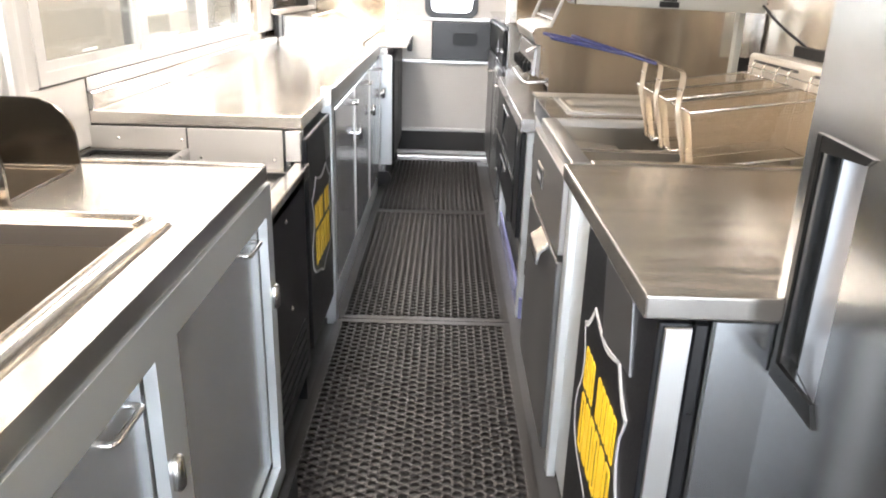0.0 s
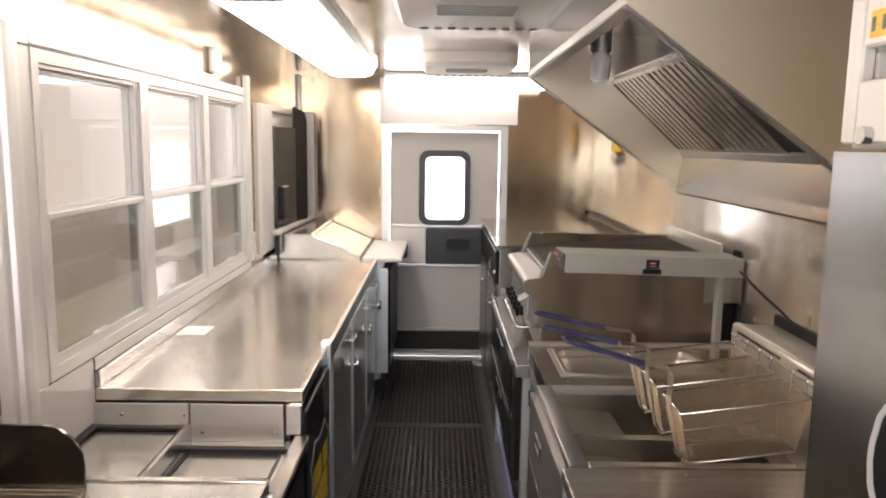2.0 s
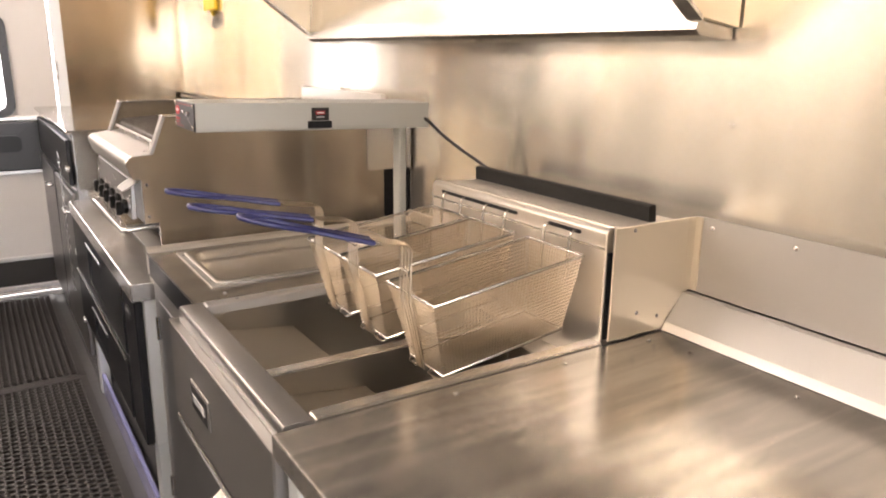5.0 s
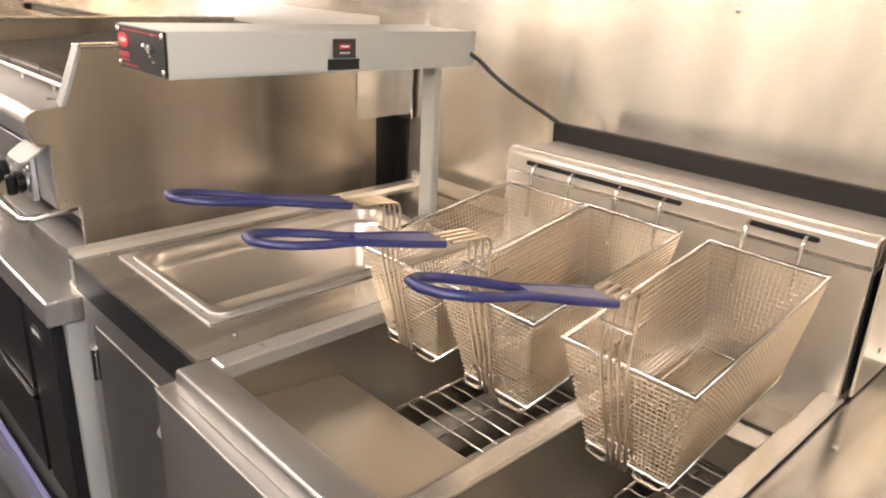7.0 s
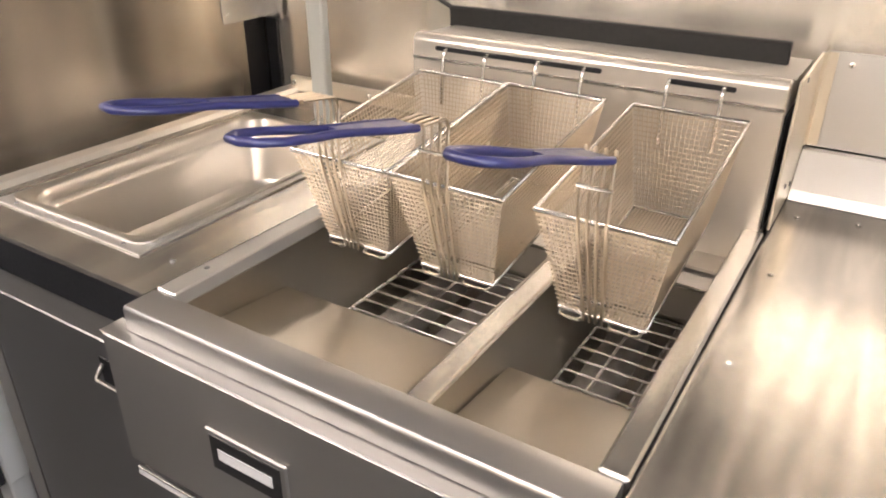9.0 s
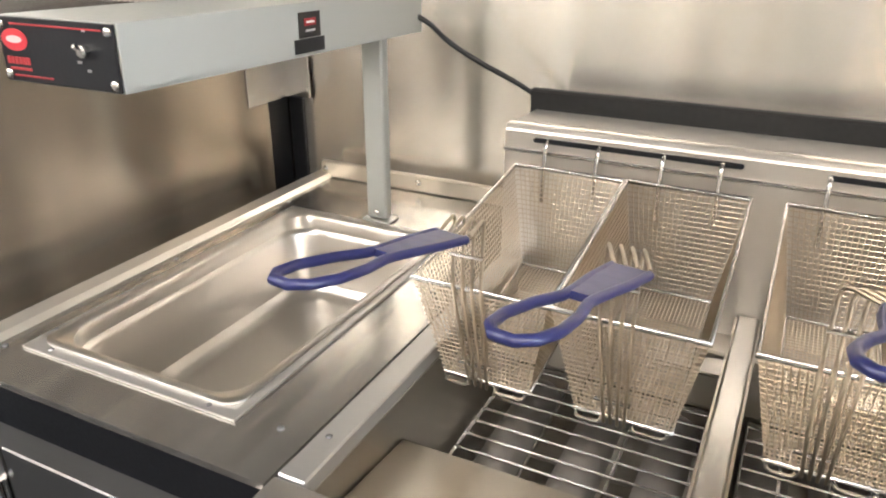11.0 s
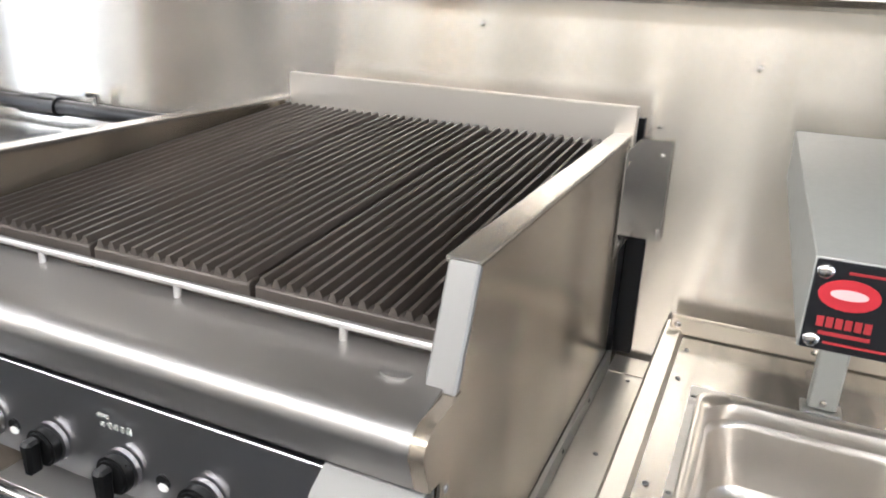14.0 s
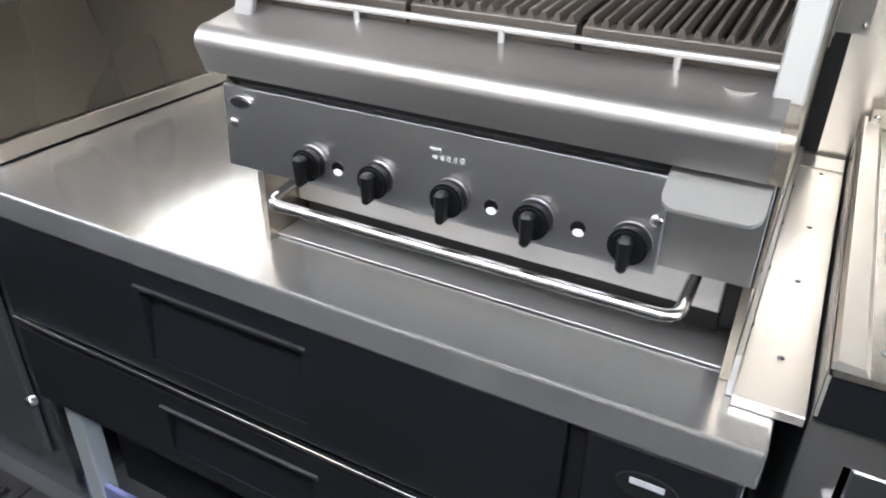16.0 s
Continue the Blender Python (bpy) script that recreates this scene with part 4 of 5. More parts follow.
# ---------------------------------------------------------------- fryer
RF = 0.954
t = thing("deep_fryer", (0.7, 1.945, 0), "stainless double deep fryer with open vats and hanging baskets", "fryer")
Y0, Y1, YM = 1.662, 2.240, 1.876
part("front", box(0.341, 0.372, Y0, Y1 + 0.03, 0.69, 0.885, 0.003), FRYER_FRONT, t)
part("front_edge", box(0.340, 0.372, Y0, Y1 + 0.03, 0.8852, 0.8872, 0.0005), FRYER_FRONT, t, "bright top edge of the front")
part("door", box(0.341, 0.368, Y0 + 0.004, Y1 + 0.026, 0.14, 0.672, 0.004), DARK_STEEL, t)
part("seam", box(0.3405, 0.345, Y0 + 0.01, Y1 + 0.02, 0.677, 0.682, 0.001), STEEL, t, "bright seam strip")
part("side", box(0.373, 1.15, Y0, Y0 + 0.012, 0.12, 0.905, 0.002), STEEL_V, t)
part("side", box(0.373, 1.15, Y1 - 0.012, Y1, 0.12, 0.905, 0.002), STEEL_V, t)
part("badge", box(0.3365, 0.3405, 1.985, 2.105, 0.762, 0.822, 0.003), FRYER_FRONT, t, "silver edged badge")
b = part("badge_plate", box(0.3350, 0.3368, 1.993, 2.097, 0.768, 0.816, 0.001), BLACK_PLASTIC, t)
part("badge_mark", box(0.3342, 0.3351, 2.005, 2.085, 0.785, 0.800, 0), SILVER, b)
part("door_pull", prism([(0.341, 0.672), (0.310, 0.648), (0.310, 0.612), (0.317, 0.612), (0.322, 0.642), (0.341, 0.657)], "y", 1.80, 1.95, 0.001), CHROME, t)
# flat front rim
part("rim", prism([(0.356, 0.888), (0.356, 0.917), (0.359, 0.921), (0.400, 0.921), (0.404, 0.917), (0.404, 0.86), (0.373, 0.86), (0.373, 0.888)], "y", Y0, Y1, 0.001), FRYER_FRONT, t, "flat front rim", smooth=40)
part("rim", box(0.404, RF, Y1 - 0.032, Y1, 0.87, 0.922, 0.002), DECK_STEEL, t)
screws([(0.47, Y1 - 0.014, 0.9225), (0.78, Y1 - 0.014, 0.9225)], "z", t, 0.004, DARK_STEEL)
part("rim", box(0.404, RF, Y0 - 0.004, Y0 + 0.024, 0.87, 0.922, 0.003), STEEL_X, t)
part("divider", box(0.404, RF, YM - 0.014, YM + 0.014, 0.72, 0.905, 0.003), STEEL_X, t, "steel divider between the vats")
part("back_ledge", box(RF - 0.055, RF, Y0 + 0.02, Y1 - 0.02, 0.78, 0.87, 0.003), VAT_STEEL, t)
for ya, yb, tubes in ((YM + 0.014, Y1 - 0.03, 3), (Y0 + 0.024, YM - 0.014, 2)):
    v = part("vat", box(0.404, RF, ya, yb, 0.55, 0.56, 0), VAT_STEEL, t, "dull steel vat floor")
    part("vat_wall", box(0.404, 0.408, ya, yb, 0.56, 0.87, 0), VAT_STEEL, v)
    part("vat_wall", box(RF - 0.004, RF, ya, yb, 0.56, 0.87, 0), VAT_STEEL, v)
    part("vat_wall", box(0.408, RF - 0.004, ya, ya + 0.003, 0.56, 0.903, 0), VAT_STEEL, v)
    part("vat_wall", box(0.408, RF - 0.004, yb - 0.003, yb, 0.56, 0.903, 0), VAT_STEEL, v)
    part("sloped_plate", prism([(0.408, 0.868), (0.582, 0.848), (0.584, 0.56), (0.408, 0.60)], "y", ya + 0.004, yb - 0.004, 0.002), VAT_STEEL, v)
    for k in range(tubes):
        yy = ya + (k + 0.5) * (yb - ya) / tubes
        part("heat_tube", rod([(0.584, yy, 0.69), (RF - 0.004, yy, 0.69)], 0.032, 12), SHELF_STEEL, v, "grey heating tube", smooth=60)
    g = part("grid", rod([(0.66, ya + 0.012, 0.748), (0.94, ya + 0.012, 0.748), (0.94, yb - 0.012, 0.748), (0.66, yb - 0.012, 0.748)], 0.003, 6, closed=True), CHROME, v, "wire basket rest")
    for k in range(9):
        xx = 0.675 + k * 0.031
        part("grid_wire", rod([(xx, ya + 0.012, 0.751), (xx, yb - 0.012, 0.751)], 0.002, 6), CHROME, g, smooth=60)
    for k in range(2):
        yy = ya + (k + 1) * (yb - ya) / 3
        part("grid_wire", rod([(0.66, yy, 0.745), (0.94, yy, 0.745)], 0.0028, 6), CHROME, g, smooth=60)
    part("strap", box(0.85, 0.89, ya + 0.004, ya + 0.09, 0.86, 0.866, 0.001), STEEL, v)
# rear riser with slots
part("riser", prism([(RF, 0.60), (RF, 1.121), (RF + 0.006, 1.129), (RF + 0.020, 1.129), (RF + 0.020, 1.09), (1.155, 1.085), (1.155, 0.60)], "y", Y0 + 0.004, Y1, 0.002), RISER_STEEL, t, "upright rear riser")
part("riser_shelf", prism([(RF + 0.0205, 1.1295), (RF + 0.040, 1.1235), (1.155, 1.119), (1.155, 1.086), (RF + 0.0205, 1.091)], "y", Y0 + 0.004, Y1), SHELF_STEEL, t, "dull sloping riser shelf")
part("riser_lip", box(RF - 0.004, RF - 0.0005, Y0 + 0.004, Y1, 1.090, 1.095, 0.001), STEEL, t)
# black sheet stands in for shade between riser and splash plate
part("riser_side", box(RF + 0.005, 1.15, Y0 + 0.001, Y0 + 0.0035, 0.923, 1.085, 0), BLACK, t, "black sheet for the shade on the riser side")
part("flue", prism([(1.088, 1.10), (1.084, 1.149), (1.088, 1.152), (1.102, 1.152), (1.106, 1.10)], "y", Y0 + 0.03, Y1 + 0.010), FLUE_BLACK, t, "black flue lip")
for ya, yb in ((1.915, 2.196), (1.729, 1.820)):
    part("slot", prism([(y, z) for y, z in round_rect(ya, yb, 1.1066, 1.1138, 0.0035, 3)], "x", RF - 0.0025, RF + 0.001), BLACK, t)


def fry_basket(yc, tip, back=0.0):
    t = thing("fry_basket", (0.95, yc, 1.07), "wire fry basket with a long blue handle, hooked on the riser", "basket", "fry baskets")
    hw, L = 0.078, 0.325
    xb, zb, xf, zf = 0.936, 1.075, 0.626, 1.033
    depth, taper = 0.140, 0.025
    def top(u, v):
        """u: 0 at the back, 1 at the front; v: -1..1 across"""
        return Vector((xb + (xf - xb) * u, yc - v * hw, zb + (zf - zb) * u))
    def bot(u, v):
        k = 0.06 + u * 0.83
        return Vector((xb + (xf - xb) * k, yc - v * (hw - taper), zb + (zf - zb) * k - depth))
    part("rim", rod([top(0, -1), top(1, -1), top(1, 1), top(0, 1)], 0.0032, 8, closed=True), CHROME, t, smooth=60)
    part("base_rim", rod([bot(0, -1), bot(1, -1), bot(1, 1), bot(0, 1)], 0.0028, 8, closed=True), CHROME, t, smooth=60)
    bm = bmesh.new()
    r = 0.00078
    n = 44
    for i in range(1, n):
        u = i / n
        rod([top(u, -1), bot(u, -1), bot(u, 1), top(u, 1)], r, 4, bm)
    m = 21
    for j in range(1, m):
        k = j / m
        s = lambda u, v: top(u, v).lerp(bot(u, v), k)
        rod([s(0, -1), s(1, -1), s(1, 1), s(0, 1)], 0.00085, 4, bm, closed=True)
    for j in range(1, 22):
        v = -1 + 2 * j / 22
        rod([top(0, v), bot(0, v), bot(1, v), top(1, v)], r, 4, bm)
    part("wire_mesh", bm, BASKET, t, "fine nickel wire mesh")
    for a in (-0.47, 0.47):
        p = top(0, a)
        part("hook", rod(bend([p + Vector((0.0, 0, -0.05)), p + Vector((0.002, 0, 0.0)), p + Vector((0.006, 0, 0.035)), p + Vector((0.028, 0, 0.036)), p + Vector((0.034, 0, 0.012))], 0.012), 0.003, 8), CHROME, t, smooth=60)
    for v0, v1 in ((-0.95, -0.42), (0.22, 0.92)):
        p, q = bot(1, v0), bot(1, v1)
        part("foot_wire", rod(bend([p + Vector((0.03, 0, 0.0)), p + Vector((-0.007, 0, -0.006)), q + Vector((-0.007, 0, -0.006)), q + Vector((0.03, 0, 0.0))], 0.008), 0.0024, 6), CHROME, t, smooth=60)
    # handle support wires up the front, then the blue grip
    for v in (-0.34, -0.20, -0.06, 0.08):
        lo = bot(1, v) + Vector((-0.006, 0, -0.004))
        hi = top(1, v) + Vector((-0.004, 0, 0))
        part("handle_wire", rod(bend([lo, hi, hi + Vector((0.005, 0, 0.085)), Vector((0.540 + back, yc - 0.014 - (v + 0.13) * hw * 0.9, 1.135))], 0.02), 0.0020, 6), BASKET, t, smooth=60)
    for z in (1.075, 0.925):
        part("cross_wire", rod([(xf + (0.023 if z < 1 else -0.006), yc + 0.030, z), (xf + (0.023 if z < 1 else -0.006), yc - 0.009, z)], 0.0023, 6), CHROME, t, smooth=60)
    A, B = Vector((0.532 + back, yc - 0.014, 1.136)), Vector((tip[0], yc + tip[1], tip[2]))
    d = (B - A).normalized()
    side = Vector((0, 0, 1)).cross(d).normalized()
    nrm = d.cross(side)
    P = lambda s, w, h=0.0: A + d * s + side * w + nrm * h
    g = bmesh.new()
    rows = [(0.0, 0.016), (0.02, 0.017), (0.065, 0.013), (0.098, 0.009)]
    rows = [[g.verts.new(P(s, q * w, h)) for q, h in ((-1, -0.003), (1, -0.003), (1, 0.003), (-1, 0.003))] for s, w in rows]
    for a, b in zip(rows, rows[1:]):
        for k in range(4):
            g.faces.new((a[k], a[(k + 1) % 4], b[(k + 1) % 4], b[k]))
    g.faces.new(rows[0])
    g.faces.new(rows[-1])
    gr = part("grip", g, BLUE, t, "blue vinyl-coated grip")
    loop = [P(0.0, 0.016), P(0.04, 0.015), P(0.088, 0.010), P(0.105, 0.010), P(0.135, 0.017), P(0.168, 0.020), P(0.192, 0.016), P(0.204, 0.007)]
    loop = loop + [P((q - A).dot(d), -(q - A).dot(side)) for q in loop[::-1]]
    part("grip_loop", rod(loop, 0.0042, 10), BLUE, gr, smooth=60)
    return t


fry_basket(1.780, (0.350, 0.020, 1.191), 0.018)
fb = fry_basket(1.977, (0.326, 0.018, 1.173))
copy_thing(fb, pose(0.95, 2.137, 1.07, 0, 0, 0))

# ---------------------------------------------------------------- steam table
t = thing("steam_table", (0.75, 2.49, 0), "stainless holding table with one empty food pan", "food warmer")
T0, T1 = 2.243, 2.722
PX0, PX1, PY0, PY1 = 0.461, 0.969, 2.338, 2.643
part("top", holed("z", 0.912, 0.920, (0.388, 1.185, T0, T1), [(PX0 + 0.012, PX1 - 0.012, PY0 + 0.012, PY1 - 0.012)]), WORKTOP_STEEL, t)
part("raised_edge", prism([(T1 - 0.034, 0.9203), (T1 - 0.028, 0.929), (T1 - 0.004, 0.931), (T1, 0.927), (T1, 0.86), (T1 - 0.003, 0.86), (T1 - 0.003, 0.9203)], "x", 0.388, 1.185), FILLER_STEEL, t, "turned-up side edge", smooth=40)
part("pan_frame", ring([(PX0 - 0.014, PY0 - 0.011), (PX1 + 0.011, PY0 - 0.011), (PX1 + 0.011, PY1 + 0.011), (PX0 - 0.014, PY1 + 0.011)], [(PX0 + 0.006, PY0 + 0.006), (PX1 - 0.006, PY0 + 0.006), (PX1 - 0.006, PY1 - 0.006), (PX0 + 0.006, PY1 - 0.006)], "z", 0.9205, 0.9235), DECK_STEEL, t)
part("wall_flange", box(1.154, 1.166, T0, T1 - 0.010, 0.9203, 0.953, 0.003), SPLASH_STEEL, t, "riveted rear flange")
screws([(1.153, y, 0.939) for y in (2.275, 2.30, 2.49, 2.70)], "x", t, 0.006)
screws([(x, T1 - 0.046, 0.9212) for x in (0.44, 0.72, 0.998, 1.10)] + [(x, T0 + 0.035, 0.9212) for x in (0.46, 0.80, 1.05)], "z", t, 0.004, DARK_STEEL)
screws([(x, y, 0.9243) for x, y in ((PX0 - 0.006, PY1 - 0.03), (PX0 - 0.006, PY0 + 0.03), (PX0 + 0.03, PY1 + 0.006), (PX1 - 0.02, PY1 + 0.006), (PX0 + 0.25, PY1 + 0.006), (PX1 + 0.005, PY0 + 0.03))], "z", t, 0.0036, DARK_STEEL)
part("front_band", box(0.392, 0.41, T0, T1, 0.85, 0.9115, 0.002), BLACK, t, "black front band")
part("front_panel", holed("x", 0.400, 0.415, (T0, T1, 0.10, 0.849), [(2.30, 2.68, 0.16, 0.80)]), FRYER_FRONT, t)
d = part("door", box(0.3982, 0.404, 2.295, 2.672, 0.155, 0.80, 0.004), DARK_STEEL, t)
pl = part("pull_plate", box(0.3895, 0.3925, 2.312, 2.378, 0.735, 0.778, 0.001), BLACK, d, "black pull plate")
part("pull_loop", rod(bend([(0.390, 2.318, 0.768), (0.376, 2.318, 0.750), (0.376, 2.372, 0.750), (0.390, 2.372, 0.768)], 0.006), 0.0032, 6), FRYER_FRONT, pl, smooth=60)
for z in (0.72, 0.26):
    h = part("hinge", rod([(0.396, 2.682, z - 0.03), (0.396, 2.682, z + 0.03)], 0.007, 8), CHROME, d, smooth=60)
part("side", box(0.415, 1.15, T0, T0 + 0.01, 0.10, 0.894, 0.001), STEEL_V, t)
part("side", box(0.415, 1.15, T1 - 0.01, T1, 0.10, 0.894, 0.001), STEEL_V, t)
part("kick", box(0.44, 0.46, T0, T1, 0.0, 0.10, 0.001), BLACK, t)

t = thing("food_pan", ((PX0 + PX1) / 2, (PY0 + PY1) / 2, 0.925), "empty deep stainless steel food pan set in the table", "pan")
bm = bmesh.new()
loops = []
for inset, z, r in ((0.0, 0.9238, 0.022), (0.0, 0.9265, 0.022), (0.003, 0.9285, 0.024), (0.007, 0.9275, 0.026), (0.011, 0.9262, 0.034), (0.015, 0.922, 0.042), (0.017, 0.902, 0.046),
                    (0.021, 0.897, 0.048), (0.023, 0.892, 0.048), (0.034, 0.808, 0.05), (0.040, 0.797, 0.05), (0.048, 0.7905, 0.046), (0.056, 0.789, 0.042), (0.061, 0.7908, 0.040), (0.069, 0.7895, 0.036)):
    loops.append([bm.verts.new((*p, z)) for p in round_rect(PX0 + inset, PX1 - inset, PY0 + inset, PY1 - inset, r, 6)])
co = [[v.co.copy() for v in lp] for lp in loops]
bm.free()


def skin(rings, cap):
    bm = bmesh.new()
    vs = [[bm.verts.new(p) for p in r] for r in rings]
    for A, B in zip(vs, vs[1:]):
        for i in range(len(A)):
            bm.faces.new((A[i], A[(i + 1) % len(A)], B[(i + 1) % len(A)], B[i]))
    if cap:
        bm.faces.new(vs[-1])
    return bm


part("rim", skin(co[:7], False), PAN_STEEL, t, "rolled pan rim", smooth=50)
part("basin", skin(co[6:10], False), PAN_STEEL, t, "tapered pan walls", smooth=50)
part("pan_floor", skin(co[9:], True), PAN_STEEL, t, "ridged pan floor", smooth=50)

# ---------------------------------------------------------------- heat lamp
t = thing("heat_lamp", (0.98, 2.5, 0.92), "grey overhead food warmer strip on one post", "heat lamp")
LX0, LX1, LY0, LY1, LZ0, LZ1 = 0.460, 1.054, 2.419, 2.575, 1.246, 1.309
part("housing", holed("z", LZ0, LZ0 + 0.004, (LX0, LX1, LY0, LY1), [(LX0 + 0.05, LX1 - 0.05, LY0 + 0.03, LY1 - 0.03)]), LAMP_GREY, t)
hs = part("cover", prism([(LY0, LZ0), (LY0, LZ1), (LY1, LZ1), (LY1, LZ0), (LY1 - 0.003, LZ0), (LY1 - 0.003, LZ1 - 0.003), (LY0 + 0.003, LZ1 - 0.003), (LY0 + 0.003, LZ0)], "x", LX0, LX1, 0.0008), LAMP_GREY, t, "pale grey enamel cover")
part("end_plate", box(LX1 - 0.004, LX1 - 0.001, LY0 + 0.003, LY1 - 0.003, LZ0 + 0.001, LZ1 - 0.003, 0), LAMP_GREY, t)
part("element", rod([(LX0 + 0.06, (LY0 + LY1) / 2, LZ0 + 0.022), (LX1 - 0.06, (LY0 + LY1) / 2, LZ0 + 0.022)], 0.006, 8), CHROME, t, smooth=60)
f = part("control_face", box(LX0 - 0.004, LX0 - 0.0005, LY0 + 0.001, LY1 - 0.001, LZ0 + 0.001, LZ1 - 0.001, 0.001), BLACK, t, "black control face with red marks")
fx = LX0 - 0.005
screws([(fx, y, z) for y in (LY0 + 0.007, LY1 - 0.007) for z in (LZ0 + 0.008, LZ1 - 0.008)], "x", f, 0.0052)
oval = lambda yc, zc, a, b: [(yc + a * math.cos(2 * math.pi * k / 20), zc + b * math.sin(2 * math.pi * k / 20)) for k in range(20)]
part("mark", prism(oval(LY1 - 0.023, LZ1 - 0.022, 0.018, 0.0105), "x", fx, fx + 0.0008), RED, f, "red oval mark")
part("mark", prism(oval(LY1 - 0.023, LZ1 - 0.0215, 0.011, 0.0035), "x", fx - 0.0004, fx), PINK, f)
for k in range(6):
    part("mark", box(fx, fx + 0.0008, LY1 - 0.0395 + k * 0.0055, LY1 - 0.0353 + k * 0.0055, LZ1 - 0.045, LZ1 - 0.038, 0), DULL_RED, f)
part("mark", box(fx, fx + 0.0008, LY1 - 0.040, LY1 - 0.010, LZ1 - 0.0505, LZ1 - 0.048, 0), DULL_RED, f)
part("mark", box(fx, fx + 0.0008, LY0 + 0.015, LY1 - 0.02, LZ1 - 0.0078, LZ1 - 0.0062, 0), DULL_RED, f)
part("mark", box(fx, fx + 0.0008, LY1 - 0.068, LY1 - 0.014, LZ0 + 0.0065, LZ0 + 0.0081, 0), DULL_RED, f)
for dy, dz, w in ((0.0, 0.018, 0.004), (0.0, -0.018, 0.0045), (0.011, -0.011, 0.005)):
    part("mark", box(fx, fx + 0.0008, LY0 + 0.037 + dy - w / 2, LY0 + 0.037 + dy + w / 2, LZ0 + 0.037 + dz - 0.0012, LZ0 + 0.037 + dz + 0.0012, 0), PANEL_STEEL, f)
part("switch", disc((fx - 0.003, LY0 + 0.037, LZ0 + 0.037), "x", 0.0058, 0.008, 16, bevel=0.001), CHROME, f, smooth=40)
part("toggle", rod([(fx - 0.004, LY0 + 0.037, LZ0 + 0.037), (fx - 0.013, LY0 + 0.037, LZ0 + 0.043)], 0.0024, 8), CHROME, f, smooth=60)
lb = part("label_plate", box(0.728, 0.772, LY0 - 0.0016, LY0 - 0.0004, LZ0 + 0.022, LZ0 + 0.052, 0), BLACK_PLASTIC, t, "black maker's label")
part("label_mark", box(0.738, 0.762, LY0 - 0.0022, LY0 - 0.0016, LZ0 + 0.036, LZ0 + 0.0445, 0), DULL_RED, lb)
part("label_mark", box(0.742, 0.758, LY0 - 0.0027, LY0 - 0.0022, LZ0 + 0.039, LZ0 + 0.0415, 0), PAPER, lb)
part("label_mark", box(0.740, 0.760, LY0 - 0.0022, LY0 - 0.0016, LZ0 + 0.029, LZ0 + 0.0315, 0), SILVER, lb)
part("label_plate", box(0.718, 0.780, LY0 - 0.0016, LY0 - 0.0004, LZ0 + 0.004, LZ0 + 0.021, 0), BLACK, t)
# the strip hangs a little low at the wall end and slightly askew
pivot = Vector((LX0, (LY0 + LY1) / 2, LZ0))
lean = Matrix.Translation(pivot) @ Matrix.Rotation(radians(0.8), 4, "Z") @ Matrix.Rotation(radians(1.3), 4, "Y") @ Matrix.Translation(-pivot)
for ob in t.children_recursive:
    ob.data.transform(lean)
part("post", box(0.990, 1.010, 2.464, 2.502, 0.926, LZ0 - 0.012, 0.003), LAMP_GREY, t, "grey support post")
part("post_foot", box(0.984, 1.020, 2.456, 2.510, 0.9204, 0.925, 0.002), ALU, t)
screws([(0.988, 2.483, 0.938)], "x", t, 0.005)
solo("power_cord", rod(bend([(1.045, 2.43, 1.256), (1.052, 2.412, 1.246), (1.075, 2.390, 1.215), (1.10, 2.345, 1.183), (1.13, 2.29, 1.150), (1.15, 2.250, 1.120), (1.158, 2.243, 1.10)], 0.02), 0.0045, 8), BLACK_PLASTIC, "black power cord running behind the fryer", "cable", smooth=60)

# ---------------------------------------------------------------- chef base
t = thing("chef_base", (0.75, 3.4, 0), "low refrigerated chef base with black drawers and a stainless top", "refrigerator")
part("top", box(0.345, 1.185, 2.753, 4.05, 0.776, 0.826, 0.004, seg=2), CHEF_TOP, t)
part("body", box(0.375, 1.15, 2.762, 4.04, 0.345, 0.774, 0.004), GALV, t)
part("front", box(0.352, 0.374, 2.765, 2.935, 0.35, 0.772, 0.004), BLACK, t, "black compressor cover")
part("front_gap", box(0.362, 0.374, 2.936, 2.958, 0.35, 0.772, 0.001), BLACK_PLASTIC, t)
bd = part("badge_plate", prism(oval(2.859, 0.719, 0.036, 0.020), "x", 0.3485, 0.3515), BLACK_PLASTIC, t, "oval black badge")
part("badge_mark", box(0.3478, 0.3486, 2.839, 2.879, 0.721, 0.730, 0), SILVER, bd)
for z0, z1 in ((0.556, 0.772), (0.352, 0.524)):
    d = part("drawer", holed("x", 0.350, 0.374, (2.96, 4.035, z0, z1), [(3.345, 3.66, z0 + 0.035, z1 - 0.04)]), BLACK, t, "black drawer front")
    part("grip_back", box(0.371, 0.376, 3.34, 3.665, z0 + 0.03, z1 - 0.035, 0), BLACK_PLASTIC, d)
    part("grip_lip", prism([(0.350, z1 - 0.035), (0.3455, z1 - 0.037), (0.3455, z1 - 0.042), (0.352, z1 - 0.048)], "y", 3.335, 3.67), BLACK_PLASTIC, d)
    part("grip_slope", prism([(0.352, z0 + 0.034), (0.371, z0 + 0.034), (0.371, z1 - 0.05)], "y", 3.347, 3.658), BLACK, d)
part("drawer_strip", prism([(2.96, 0.5345), (4.035, 0.5435), (4.035, 0.5520), (2.96, 0.5430)], "x", 0.344, 0.351, 0.001), CHROME, t, "bright strip between the drawers")
for y in (2.80, 4.00):
    for x in (0.40, 1.10):
        part("leg", box(x - 0.02, x + 0.02, y - 0.025, y + 0.025, 0.0, 0.345, 0.003), GALV, t)
